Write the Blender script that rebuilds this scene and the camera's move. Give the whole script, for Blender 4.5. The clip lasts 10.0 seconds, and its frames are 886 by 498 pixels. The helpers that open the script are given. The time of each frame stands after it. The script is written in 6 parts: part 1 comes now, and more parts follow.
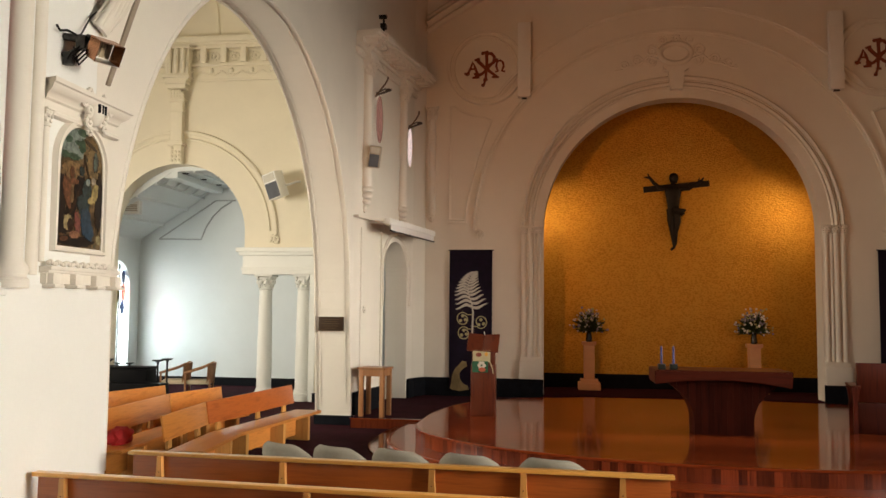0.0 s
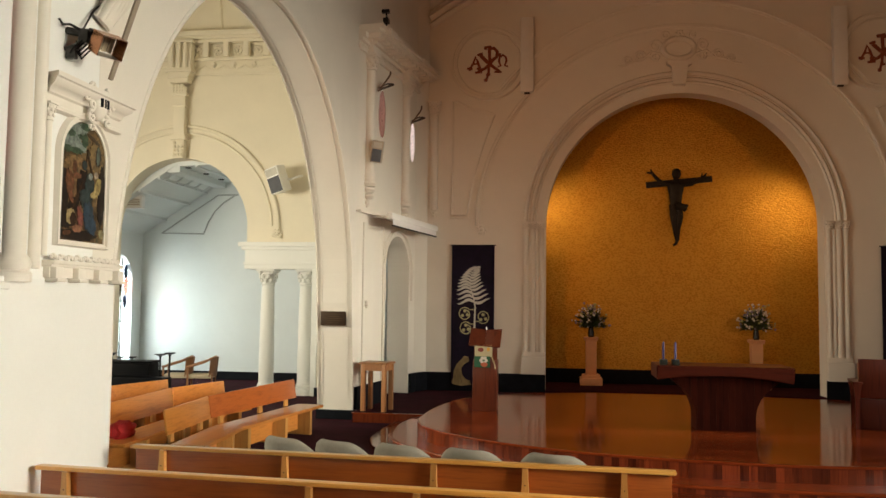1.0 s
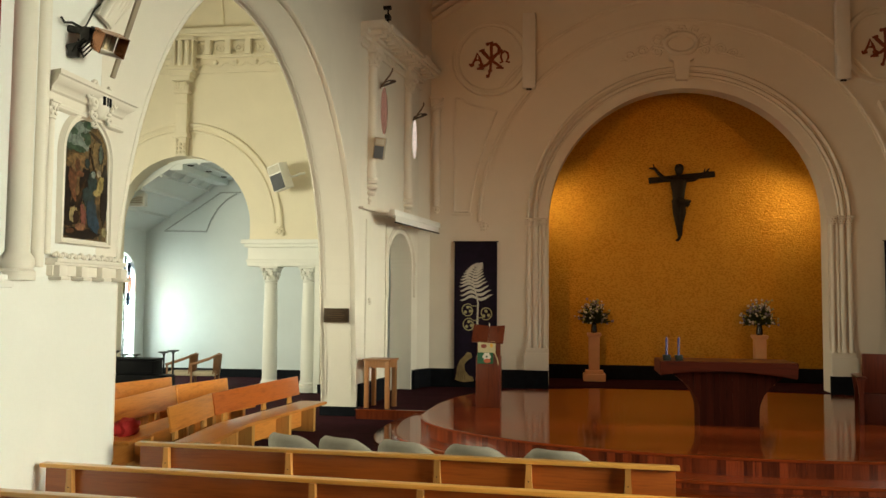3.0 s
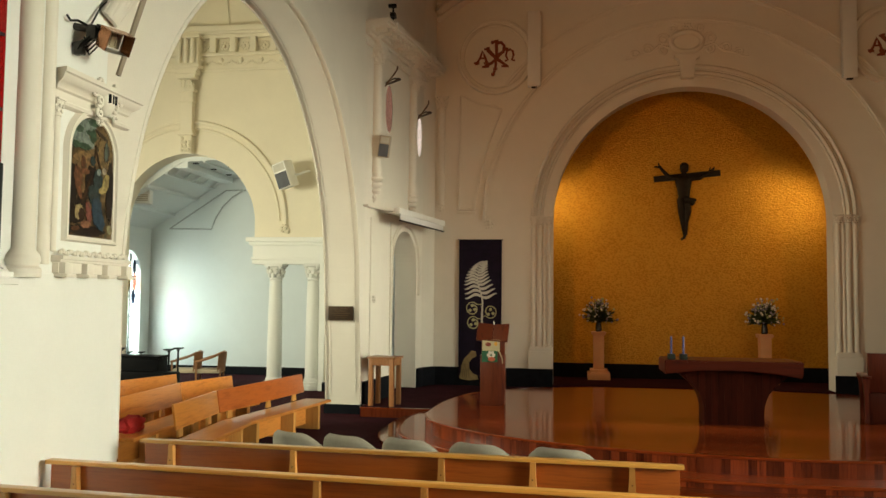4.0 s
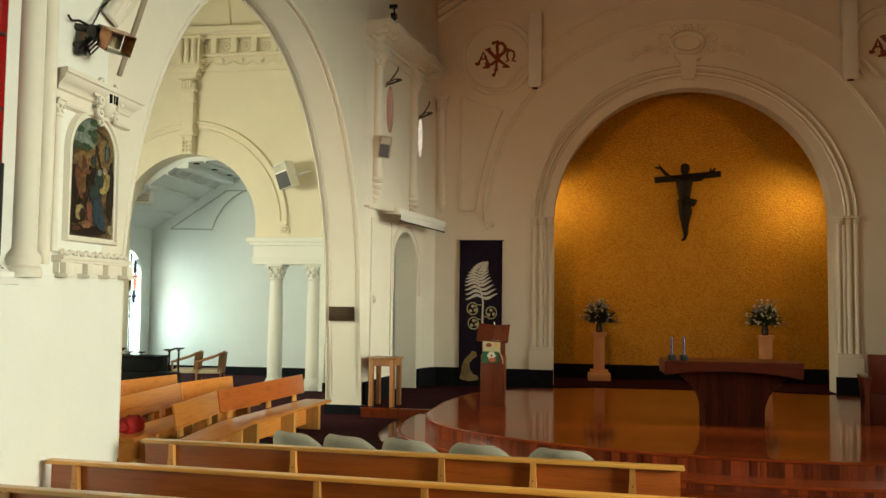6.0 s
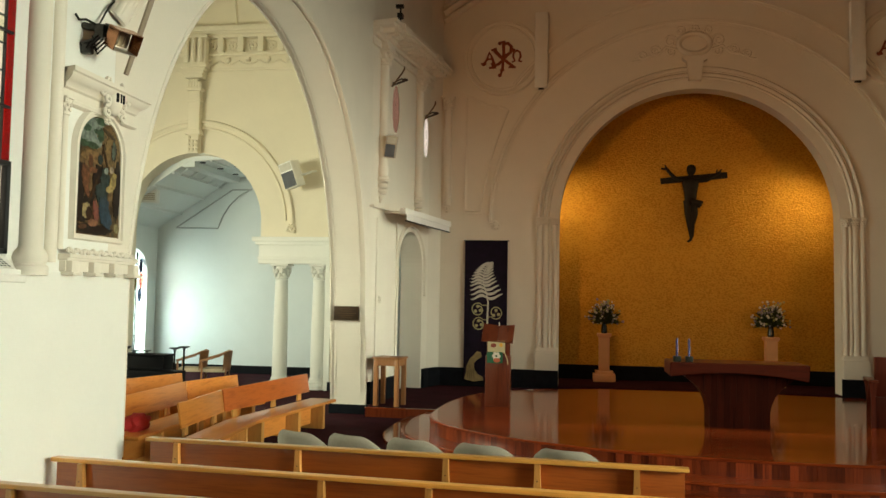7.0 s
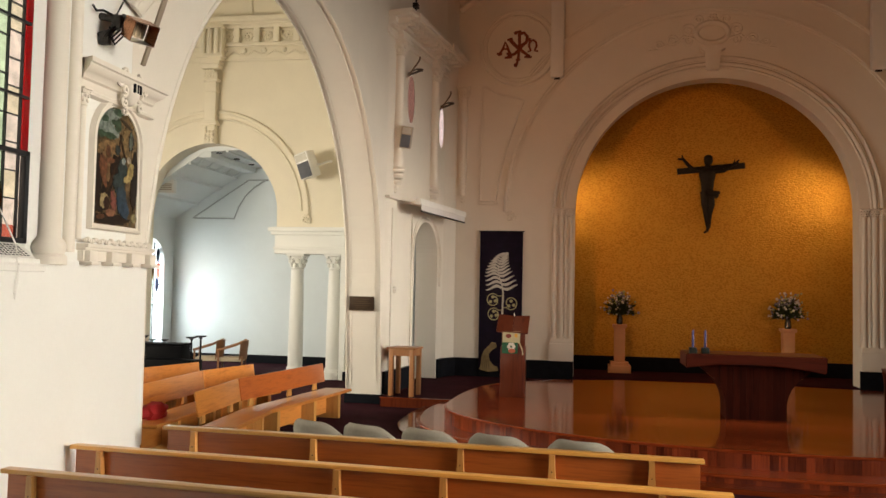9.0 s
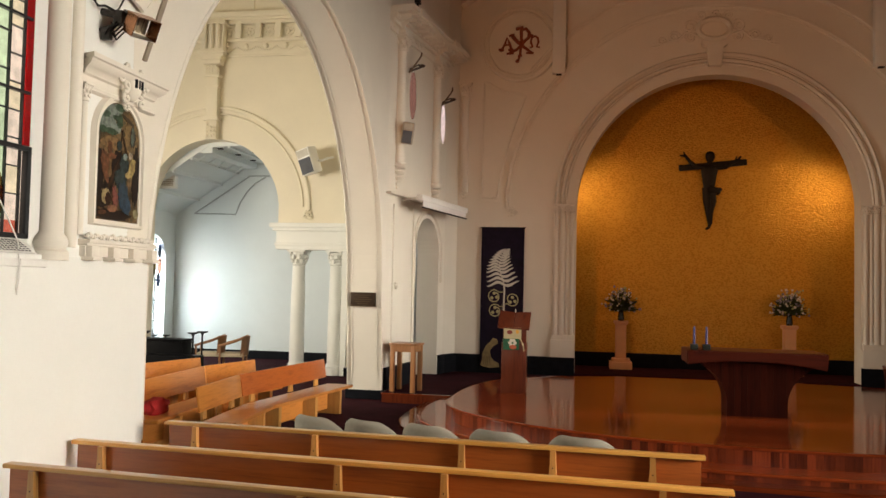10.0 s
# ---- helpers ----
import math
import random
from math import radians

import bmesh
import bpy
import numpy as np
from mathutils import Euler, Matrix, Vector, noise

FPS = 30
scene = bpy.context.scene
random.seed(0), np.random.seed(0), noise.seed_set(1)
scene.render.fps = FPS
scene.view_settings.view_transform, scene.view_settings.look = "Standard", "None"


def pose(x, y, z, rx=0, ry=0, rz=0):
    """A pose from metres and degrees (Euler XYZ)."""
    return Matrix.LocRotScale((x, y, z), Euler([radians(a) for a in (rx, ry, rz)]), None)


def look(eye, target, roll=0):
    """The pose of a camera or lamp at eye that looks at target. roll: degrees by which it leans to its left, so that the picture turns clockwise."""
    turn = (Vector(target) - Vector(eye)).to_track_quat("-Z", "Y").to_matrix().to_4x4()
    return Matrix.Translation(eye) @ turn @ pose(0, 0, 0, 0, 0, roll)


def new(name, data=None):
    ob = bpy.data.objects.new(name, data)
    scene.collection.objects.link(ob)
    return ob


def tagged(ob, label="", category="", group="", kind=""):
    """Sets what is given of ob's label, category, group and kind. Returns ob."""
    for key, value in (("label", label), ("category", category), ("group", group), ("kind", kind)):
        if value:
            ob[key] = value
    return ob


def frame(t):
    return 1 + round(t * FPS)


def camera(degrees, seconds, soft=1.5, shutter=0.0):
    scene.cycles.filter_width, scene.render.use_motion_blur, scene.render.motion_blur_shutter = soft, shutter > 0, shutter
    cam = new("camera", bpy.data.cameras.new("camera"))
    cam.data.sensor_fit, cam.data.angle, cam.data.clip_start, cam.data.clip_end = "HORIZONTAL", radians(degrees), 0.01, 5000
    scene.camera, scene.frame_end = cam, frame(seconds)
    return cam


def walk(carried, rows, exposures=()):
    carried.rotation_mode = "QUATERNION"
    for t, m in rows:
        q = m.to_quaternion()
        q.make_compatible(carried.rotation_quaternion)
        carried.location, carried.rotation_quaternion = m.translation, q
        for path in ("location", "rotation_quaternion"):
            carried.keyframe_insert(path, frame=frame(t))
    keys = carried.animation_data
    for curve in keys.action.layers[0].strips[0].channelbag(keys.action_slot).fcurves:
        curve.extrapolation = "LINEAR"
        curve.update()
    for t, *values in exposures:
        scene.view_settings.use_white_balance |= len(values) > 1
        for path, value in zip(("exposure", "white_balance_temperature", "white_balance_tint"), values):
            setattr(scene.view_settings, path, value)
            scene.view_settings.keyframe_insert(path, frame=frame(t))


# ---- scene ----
# The camera stands still and turns a little; yaw, pitch, roll in degrees.
EYE = (0.0, 0.0, 2.2)
cam = camera(56.8, 10.0)
PATH = [
    (0.0, 7.800, 4.000, -0.530),
    (0.5, 7.897, 3.889, -0.623),
    (1.0, 7.948, 3.648, -0.683),
    (1.5, 7.934, 3.533, -0.697),
    (2.0, 7.943, 3.381, -0.592),
    (2.5, 8.000, 3.412, -0.464),
    (4.0, 8.465, 3.276, -0.591),
    (4.5, 8.458, 3.192, -0.640),
    (5.0, 8.387, 3.340, -0.712),
    (5.5, 8.402, 3.310, -0.627),
    (7.0, 8.852, 3.317, -0.979),
    (7.5, 9.093, 3.237, -0.984),
    (8.0, 9.330, 3.138, -1.106),
    (8.5, 9.664, 2.825, -1.113),
    (9.0, 9.906, 2.630, -1.143),
    (9.5, 10.156, 2.328, -1.193),
    (10.0, 10.000, 2.358, -1.250),
]
EXPOSURES = [
    (0.0, -0.05, 7200, 12), (0.6, -0.05, 7200, 12), (1.5, -0.08, 7500, -1), (2.5, -0.08, 7550, -4), (4.5, -0.08, 7550, -4),
    (5.5, -0.08, 7650, -8), (7.0, -0.06, 7350, -8), (7.6, -0.05, 7200, 6), (8.3, -0.05, 7200, 12), (10.0, -0.05, 7200, 12),
]
walk(cam, [(t, pose(*EYE, 90 + p, r, y)) for t, y, p, r in PATH], EXPOSURES)

# ---- world and lights ----
world = bpy.data.worlds.new("sky")
scene.world = world
world.use_nodes = True
wn = world.node_tree.nodes
sky = wn.new("ShaderNodeTexSky")
sky.sky_type = "NISHITA"
sky.sun_disc = False
sky.sun_elevation = radians(40)
sky.sun_rotation = radians(-60)
wn["Background"].inputs["Strength"].default_value = 0.12
world.node_tree.links.new(sky.outputs[0], wn["Background"].inputs["Color"])


def lamp(name, kind, energy, color, m, size=1.0, size_y=None, blend=0.5, cone=60, spread=180):
    data = bpy.data.lights.new(name, kind)
    data.energy = energy
    data.color = color
    if kind == "AREA":
        data.shape = "RECTANGLE"
        data.size = size
        data.size_y = size_y or size
        data.spread = radians(spread)
    if kind == "SPOT":
        data.spot_size = radians(cone)
        data.spot_blend = blend
        data.shadow_soft_size = size
    ob = new(name, data)
    ob.matrix_world = m
    return ob


DAY = (1.0, 0.97, 0.9)
WARM = (1.0, 0.66, 0.34)
sun = bpy.data.lights.new("sun", "SUN")
sun.energy = 2.0
sun.angle = radians(0.5)
sun.color = (1.0, 0.95, 0.88)
sun_ob = new("sun", sun)
sun_ob.matrix_world = look((-8, 10, 25), (-6, 8, 2))
# daylight standing in the window openings
lamp("window_light_nave", "AREA", 80, (0.97, 1.0, 0.95), look((-4.5, 4.8, 4.0), (0, 4.8, 4.0)), 4.0, 3.6)
lamp("window_light_east", "AREA", 470, DAY, look((9.0, 3.6, 3.7), (-3.7, 6.0, 0.8)), 3.6, 4.0, spread=92)
# narrow lamp added in an unseen east opening to brighten the arch pier
lamp("window_light_east_arm", "AREA", 110, (1.0, 0.98, 0.92), look((9.05, 11.4, 3.0), (-4.0, 14.9, 1.4)), 3.4, 3.8, spread=48)
lamp("window_light_transept", "AREA", 900, (1.0, 0.96, 0.84), look((-13.9, 10.5, 3.4), (-6.5, 14.5, 1.6)), 6.0, 3.4, spread=130)
lamp("window_light_chapel", "AREA", 175, (0.96, 1.0, 1.0), look((-11.95, 20.3, 1.9), (-10.0, 21.45, 1.7)), 1.2, 2.4, spread=135)
for sx, tx in ((-0.75, 1.9), (6.3, 3.7)):
    lamp("apse_spot", "SPOT", 135 if sx < 0 else 115, WARM, look((sx, 19.28, 5.2), (tx, 20.75, 2.4)), 0.14, blend=1.0, cone=125)
# added warm fill for the sanctuary, starting by the pilaster floodlight, and an unseen twin
for x in (-3.38, 2 * 2.69 + 3.38):
    lamp("sanctuary_fill", "SPOT", 430 if x > 0 else 700, (1.0, 0.38, 0.12), look((x, 6.0, 4.1), (2.4 if x > 0 else 2.2, 18.5, 5.7)), 0.15, blend=1.0, cone=69)

# ---- materials ----
def material(name):
    m = bpy.data.materials.new(name)
    m.use_nodes = True
    nt = m.node_tree
    return m, nt, nt.nodes["Principled BSDF"]


def node(nt, kind, **values):
    n = nt.nodes.new(kind)
    for k, v in values.items():
        n.inputs[k.replace("_", " ")].default_value = v
    return n


def ramp(nt, src, stops):
    r = nt.nodes.new("ShaderNodeValToRGB")
    e = r.color_ramp.elements
    while len(e) < len(stops):
        e.new(0.5)
    for el, (p, c) in zip(e, stops):
        el.position = p
        el.color = (*c, 1)
    nt.links.new(src, r.inputs[0])
    return r.outputs[0]


def coords(nt, scale=(1, 1, 1), kind="Object"):
    t = nt.nodes.new("ShaderNodeTexCoord")
    m = nt.nodes.new("ShaderNodeMapping")
    m.inputs["Scale"].default_value = scale
    nt.links.new(t.outputs[kind], m.inputs[0])
    return m.outputs[0]


def bump(nt, b, src, strength, distance):
    n = nt.nodes.new("ShaderNodeBump")
    n.inputs["Strength"].default_value = strength
    n.inputs["Distance"].default_value = distance
    nt.links.new(src, n.inputs["Height"])
    nt.links.new(n.outputs[0], b.inputs["Normal"])


def noise_at(nt, vec, scale, detail=4.0, rough=0.6):
    n = node(nt, "ShaderNodeTexNoise", Scale=scale, Detail=detail, Roughness=rough)
    nt.links.new(vec, n.inputs["Vector"])
    return n.outputs[0]


def plain(name, color, rough=0.5, metal=0.0, vary=0.12, scale=6.0, bumps=0.0, grain=60.0):
    """A surface of one colour, mottled at two scales."""
    m, nt, b = material(name)
    v = coords(nt)
    big = noise_at(nt, v, scale)
    fine = noise_at(nt, v, grain)
    mix = nt.nodes.new("ShaderNodeMath")
    mix.operation = "ADD"
    half = nt.nodes.new("ShaderNodeMath")
    half.operation = "MULTIPLY"
    half.inputs[1].default_value = 0.4
    nt.links.new(fine, half.inputs[0])
    nt.links.new(big, mix.inputs[0])
    nt.links.new(half.outputs[0], mix.inputs[1])
    lo = tuple(c * (1 - vary) for c in color)
    hi = tuple(min(1, c * (1 + vary)) for c in color)
    nt.links.new(ramp(nt, mix.outputs[0], [(0.45, lo), (0.95, hi)]), b.inputs["Base Color"])
    b.inputs["Roughness"].default_value = rough
    b.inputs["Metallic"].default_value = metal
    if bumps:
        bump(nt, b, mix.outputs[0], bumps, 0.01)
    return m


def timber(name, dark, light, rough=0.35, axis=0, scale=1.0, coat=0.0, random=True, spread=0.22):
    """Wood with long grain along one axis."""
    m, nt, b = material(name)
    s = [14.0 * scale] * 3
    s[axis] = 0.9 * scale
    v = coords(nt, tuple(s))
    if random:
        info = nt.nodes.new("ShaderNodeObjectInfo")
        add = nt.nodes.new("ShaderNodeVectorMath")
        add.operation = "ADD"
        mul = nt.nodes.new("ShaderNodeMath")
        mul.operation = "MULTIPLY"
        mul.inputs[1].default_value = 37.0
        nt.links.new(info.outputs["Random"], mul.inputs[0])
        nt.links.new(v, add.inputs[0])
        nt.links.new(mul.outputs[0], add.inputs[1])
        v = add.outputs[0]
    g = noise_at(nt, v, 1.0, 6.0, 0.65)
    fine = noise_at(nt, v, 6.0, 3.0)
    mix = nt.nodes.new("ShaderNodeMath")
    mix.operation = "MULTIPLY_ADD"
    mix.inputs[1].default_value = 0.3
    nt.links.new(fine, mix.inputs[0])
    nt.links.new(g, mix.inputs[2])
    col = ramp(nt, mix.outputs[0], [(0.42, dark), (0.66, light), (0.9, tuple(0.75 * d + 0.25 * l for d, l in zip(dark, light)))])
    if random:
        hsv = nt.nodes.new("ShaderNodeHueSaturation")
        rng = nt.nodes.new("ShaderNodeMapRange")
        rng.inputs["To Min"].default_value = 1 - spread
        rng.inputs["To Max"].default_value = 1 + spread
        nt.links.new(info.outputs["Random"], rng.inputs[0])
        nt.links.new(rng.outputs[0], hsv.inputs["Value"])
        nt.links.new(col, hsv.inputs["Color"])
        col = hsv.outputs[0]
    nt.links.new(col, b.inputs["Base Color"])
    b.inputs["Roughness"].default_value = rough
    b.inputs["Coat Weight"].default_value = coat
    b.inputs["Coat Roughness"].default_value = 0.12
    bump(nt, b, mix.outputs[0], 0.08, 0.003)
    return m


PLASTER = plain("plaster", (0.76, 0.71, 0.62), 0.6, vary=0.035, scale=1.3, bumps=0.04, grain=45)
# tone of the unseen walls, kept dark so little light bounces back
TAUPE = plain("taupe_plaster", (0.36, 0.31, 0.25), 0.7, vary=0.05, scale=1.3)
WHITE_WALL = plain("white_plaster", (0.80, 0.80, 0.76), 0.55, vary=0.03, scale=1.1, bumps=0.05, grain=40)
PLASTER_CREAM = plain("cream_plaster", (0.79, 0.72, 0.57), 0.6, vary=0.035, scale=1.3, bumps=0.04, grain=45)
PLASTER_COOL = plain("pale_blue_plaster", (0.73, 0.77, 0.77), 0.6, vary=0.03, scale=1.3, bumps=0.04, grain=45)
CEILING = plain("ceiling_paint", (0.22, 0.14, 0.08), 0.7, vary=0.06, scale=1.0, bumps=0.05)
BLACK = plain("black_paint", (0.008, 0.009, 0.012), 0.55, vary=0.3)
BLACK.node_tree.nodes["Principled BSDF"].inputs["Specular IOR Level"].default_value = 0.06
CARPET = plain("maroon_carpet", (0.034, 0.006, 0.011), 0.95, vary=0.35, scale=3.0, bumps=0.5, grain=220)
CARPET.node_tree.nodes["Principled BSDF"].inputs["Specular IOR Level"].default_value = 0.08
DARK_CARPET = plain("dark_carpet", (0.02, 0.018, 0.024), 0.95, vary=0.3, scale=3.0, bumps=0.5, grain=220)
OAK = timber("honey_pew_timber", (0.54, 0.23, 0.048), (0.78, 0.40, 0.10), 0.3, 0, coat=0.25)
# red-brown timber darkened to stand for the shade on the pew backs
OAK_SHADED_RED = timber("shaded_red_pew_timber", (0.20, 0.044, 0.009), (0.35, 0.09, 0.018), 0.3, 0, coat=0.25)
OAK_SIDE = timber("side_pew_timber", (0.38, 0.12, 0.026), (0.60, 0.235, 0.055), 0.3, 1, coat=0.25)
OAK_SIDE_RED = timber("side_pew_red_timber", (0.25, 0.056, 0.013), (0.42, 0.11, 0.026), 0.3, 1, coat=0.25)
OAK_UP = timber("honey_timber_upright", (0.40, 0.18, 0.05), (0.60, 0.30, 0.09), 0.34, 2, coat=0.25)
JARRAH = timber("jarrah_boards", (0.095, 0.014, 0.0045), (0.265, 0.044, 0.011), 0.085, 0, coat=0.0, spread=0.4)
JARRAH.node_tree.nodes["Principled BSDF"].inputs["Specular IOR Level"].default_value = 0.36
LECTERN_WOOD = timber("dark_lectern_jarrah", (0.04, 0.008, 0.004), (0.11, 0.024, 0.01), 0.28, 2, coat=0.1)
JARRAH_UP = timber("jarrah_upright", (0.07, 0.011, 0.004), (0.21, 0.038, 0.012), 0.25, 2, coat=0.2, spread=0.5)
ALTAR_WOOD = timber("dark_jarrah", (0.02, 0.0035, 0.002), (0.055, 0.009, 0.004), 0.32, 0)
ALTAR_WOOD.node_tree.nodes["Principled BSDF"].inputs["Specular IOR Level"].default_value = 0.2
# pedestal boards, toned darker and duller than the slab
ALTAR_WOOD_UP = timber("darker_jarrah_upright", (0.009, 0.002, 0.0015), (0.034, 0.006, 0.003), 0.45, 2)
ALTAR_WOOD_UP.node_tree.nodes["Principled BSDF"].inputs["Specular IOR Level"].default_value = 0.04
TABLE_WOOD = timber("rimu_table_timber", (0.22, 0.09, 0.035), (0.36, 0.16, 0.065), 0.38, 2)
BLACK_METAL = plain("black_metal", (0.012, 0.011, 0.01), 0.45, 0.6, vary=0.3)
BRONZE = plain("dark_bronze", (0.014, 0.010, 0.008), 0.6, 0.3, vary=0.4, scale=12, bumps=0.2)


def gold_wall():
    """Rough gold leaf in small raised strokes."""
    m, nt, b = material("gold_textured_wall")
    v = coords(nt)
    big = noise_at(nt, v, 2.2, 3.0)
    vs = coords(nt, (1.0, 1.0, 1.5))
    chip = node(nt, "ShaderNodeTexVoronoi", Scale=17.0, Randomness=1.0)
    nt.links.new(vs, chip.inputs["Vector"])
    fine = noise_at(nt, vs, 30.0, 4.0, 0.7)
    add = nt.nodes.new("ShaderNodeMath")
    add.operation = "MULTIPLY_ADD"
    add.inputs[1].default_value = 0.6
    nt.links.new(chip.outputs["Distance"], add.inputs[0])
    nt.links.new(fine, add.inputs[2])
    mix = nt.nodes.new("ShaderNodeMath")
    mix.operation = "MULTIPLY_ADD"
    mix.inputs[1].default_value = 0.3
    nt.links.new(big, mix.inputs[0])
    nt.links.new(add.outputs[0], mix.inputs[2])
    nt.links.new(ramp(nt, mix.outputs[0], [(0.5, (0.50, 0.24, 0.03)), (0.8, (0.60, 0.30, 0.045)), (1.05, (0.72, 0.40, 0.07))]), b.inputs["Base Color"])
    b.inputs["Metallic"].default_value = 0.7
    b.inputs["Roughness"].default_value = 0.4
    bump(nt, b, add.outputs[0], 0.55, 0.022)
    return m


GOLD_WALL = gold_wall()

# ---- mesh helpers ----
def finish(name, bm, mat, parent=None, label="", smooth=None):
    me = bpy.data.meshes.new(name)
    bmesh.ops.recalc_face_normals(bm, faces=bm.faces)
    bm.to_mesh(me)
    bm.free()
    me.materials.append(mat)
    if smooth is not None:
        me.shade_smooth()
        me.set_sharp_from_angle(angle=radians(smooth))
    ob = new(name, me)
    if parent is not None:
        ob.parent = parent
    if label:
        tagged(ob, label)
    return ob


def part(name, bm, mat, parent, label="", smooth=35):
    return finish(name, bm, mat, parent, label, smooth)


def thing(name, label, category, group="", m=None):
    ob = new(name)
    ob.empty_display_size = 0.2
    if m is not None:
        ob.matrix_world = m
    return tagged(ob, label, category, group)


def setting(name, bm, mat, label, category="", smooth=None):
    return tagged(finish(name, bm, mat, None, "", smooth), label, category or name.split("_")[0], kind="structure")


def box(bm, x0, x1, y0, y1, z0, z1, bevel=0.0, m=None):
    r = bmesh.ops.create_cube(bm, size=1.0)
    vs = r["verts"]
    for v in vs:
        v.co = Vector(((x0 + x1) / 2 + v.co.x * (x1 - x0), (y0 + y1) / 2 + v.co.y * (y1 - y0), (z0 + z1) / 2 + v.co.z * (z1 - z0)))
    if bevel:
        es = list({e for v in vs for e in v.link_edges})
        out = bmesh.ops.bevel(bm, geom=es, offset=bevel, segments=2, profile=0.6, affect="EDGES")
        vs = list({v for f in out["faces"] for v in f.verts} | {v for v in vs if v.is_valid})
    if m is not None:
        bmesh.ops.transform(bm, matrix=m, verts=[v for v in vs if v.is_valid])
    return vs


def boxes(*specs, bevel=0.0):
    bm = bmesh.new()
    for s in specs:
        box(bm, *s, bevel=bevel)
    return bm


def plate(loops, depth, bm=None, m=None):
    """A slab from closed outlines in local x, z (the first outer, the rest holes), thick along local y from 0 to depth."""
    own = bmesh.new()
    edges = []
    for loop in loops:
        vs = [own.verts.new((u, 0, w)) for u, w in loop]
        edges += [own.edges.new((vs[i], vs[(i + 1) % len(vs)])) for i in range(len(vs))]
    r = bmesh.ops.triangle_fill(own, use_beauty=True, use_dissolve=False, edges=edges, normal=(0, -1, 0))
    faces = [g for g in r["geom"] if isinstance(g, bmesh.types.BMFace)]
    ext = bmesh.ops.extrude_face_region(own, geom=faces)
    bmesh.ops.translate(own, vec=(0, depth, 0), verts=[g for g in ext["geom"] if isinstance(g, bmesh.types.BMVert)])
    if m is not None:
        bmesh.ops.transform(own, matrix=m, verts=own.verts)
    if bm is None:
        return own
    tmp = bpy.data.meshes.new("tmp")
    own.to_mesh(tmp)
    own.free()
    bm.from_mesh(tmp)
    bpy.data.meshes.remove(tmp)
    return bm


def arc(cx, cz, r, a0, a1, n, rz=None):
    return [(cx + r * math.cos(radians(a0 + (a1 - a0) * i / n)), cz + (rz or r) * math.sin(radians(a0 + (a1 - a0) * i / n))) for i in range(n + 1)]


def arch_loop(u0, u1, z0, zs, n=32, rise=None):
    """A doorway outline: upright jambs and a round head."""
    c, r = (u0 + u1) / 2, (u1 - u0) / 2
    return [(u0, z0), (u1, z0)] + arc(c, zs, r, 0, 180, n, rise)


def ring(cx, cz, r0, r1, a0, a1, n):
    return arc(cx, cz, r1, a0, a1, n) + arc(cx, cz, r0, a1, a0, n)


def sweep(bm, path, profile, up=None, closed=False):
    """Sweep a closed profile of (out, side) along 3D points; up gives the 'out' way at each point."""
    n = len(path)
    rows = []
    for i, p in enumerate(path):
        p = Vector(p)
        a = Vector(path[i - 1]) if (i or closed) else p
        b = Vector(path[(i + 1) % n]) if (i < n - 1 or closed) else p
        t = (b - a).normalized()
        o = Vector(up[i] if isinstance(up, list) else up)
        o = (o - t * o.dot(t)).normalized()
        s = t.cross(o)
        rows.append([bm.verts.new(p + o * u + s * w) for u, w in profile])
    k = len(profile)
    for i in range(n if closed else n - 1):
        for j in range(k):
            bm.faces.new((rows[i][j], rows[i][(j + 1) % k], rows[(i + 1) % n][(j + 1) % k], rows[(i + 1) % n][j]))
    if not closed:
        bm.faces.new(rows[0][::-1])
        bm.faces.new(rows[-1])
    return bm


def lathe(bm, profile, n=24, m=None):
    """Turn (radius, z) points about the z axis."""
    rows = []
    for r, z in profile:
        rows.append([bm.verts.new((max(r, 1e-4) * math.cos(2 * math.pi * i / n), max(r, 1e-4) * math.sin(2 * math.pi * i / n), z)) for i in range(n)])
    for a, b in zip(rows, rows[1:]):
        for i in range(n):
            bm.faces.new((a[i], a[(i + 1) % n], b[(i + 1) % n], b[i]))
    bm.faces.new(rows[0][::-1])
    bm.faces.new(rows[-1])
    if m is not None:
        bmesh.ops.transform(bm, matrix=m, verts=[v for row in rows for v in row])
    return bm


def tube(bm, pts, r, n=8, r1=None):
    """A round rod through points."""
    pts = [Vector(p) for p in pts]
    rows = []
    side = None
    for i, p in enumerate(pts):
        t = (pts[min(i + 1, len(pts) - 1)] - pts[max(i - 1, 0)]).normalized()
        if side is None:
            side = t.orthogonal().normalized()
        side = (side - t * side.dot(t)).normalized()
        o = t.cross(side)
        rr = r if r1 is None else r + (r1 - r) * i / (len(pts) - 1)
        rows.append([bm.verts.new(p + (side * math.cos(2 * math.pi * k / n) + o * math.sin(2 * math.pi * k / n)) * rr) for k in range(n)])
    for a, b in zip(rows, rows[1:]):
        for k in range(n):
            bm.faces.new((a[k], a[(k + 1) % n], b[(k + 1) % n], b[k]))
    bm.faces.new(rows[0][::-1])
    bm.faces.new(rows[-1])
    return bm


def ball(bm, c, r, seg=10, scale=(1, 1, 1)):
    bmesh.ops.create_uvsphere(bm, u_segments=seg, v_segments=max(4, seg // 2), radius=r, matrix=Matrix.Translation(c) @ Matrix.Diagonal((*scale, 1)))
    return bm




def along(x0, y0, x1, y1):
    """Local x runs from the first point to the second; local y points to the left of that way."""
    a = math.atan2(y1 - y0, x1 - x0)
    return Matrix.Translation((x0, y0, 0)) @ Matrix.Rotation(a, 4, "Z")


# ---- structure ----
XW = -3.75      # nave face of the side wall
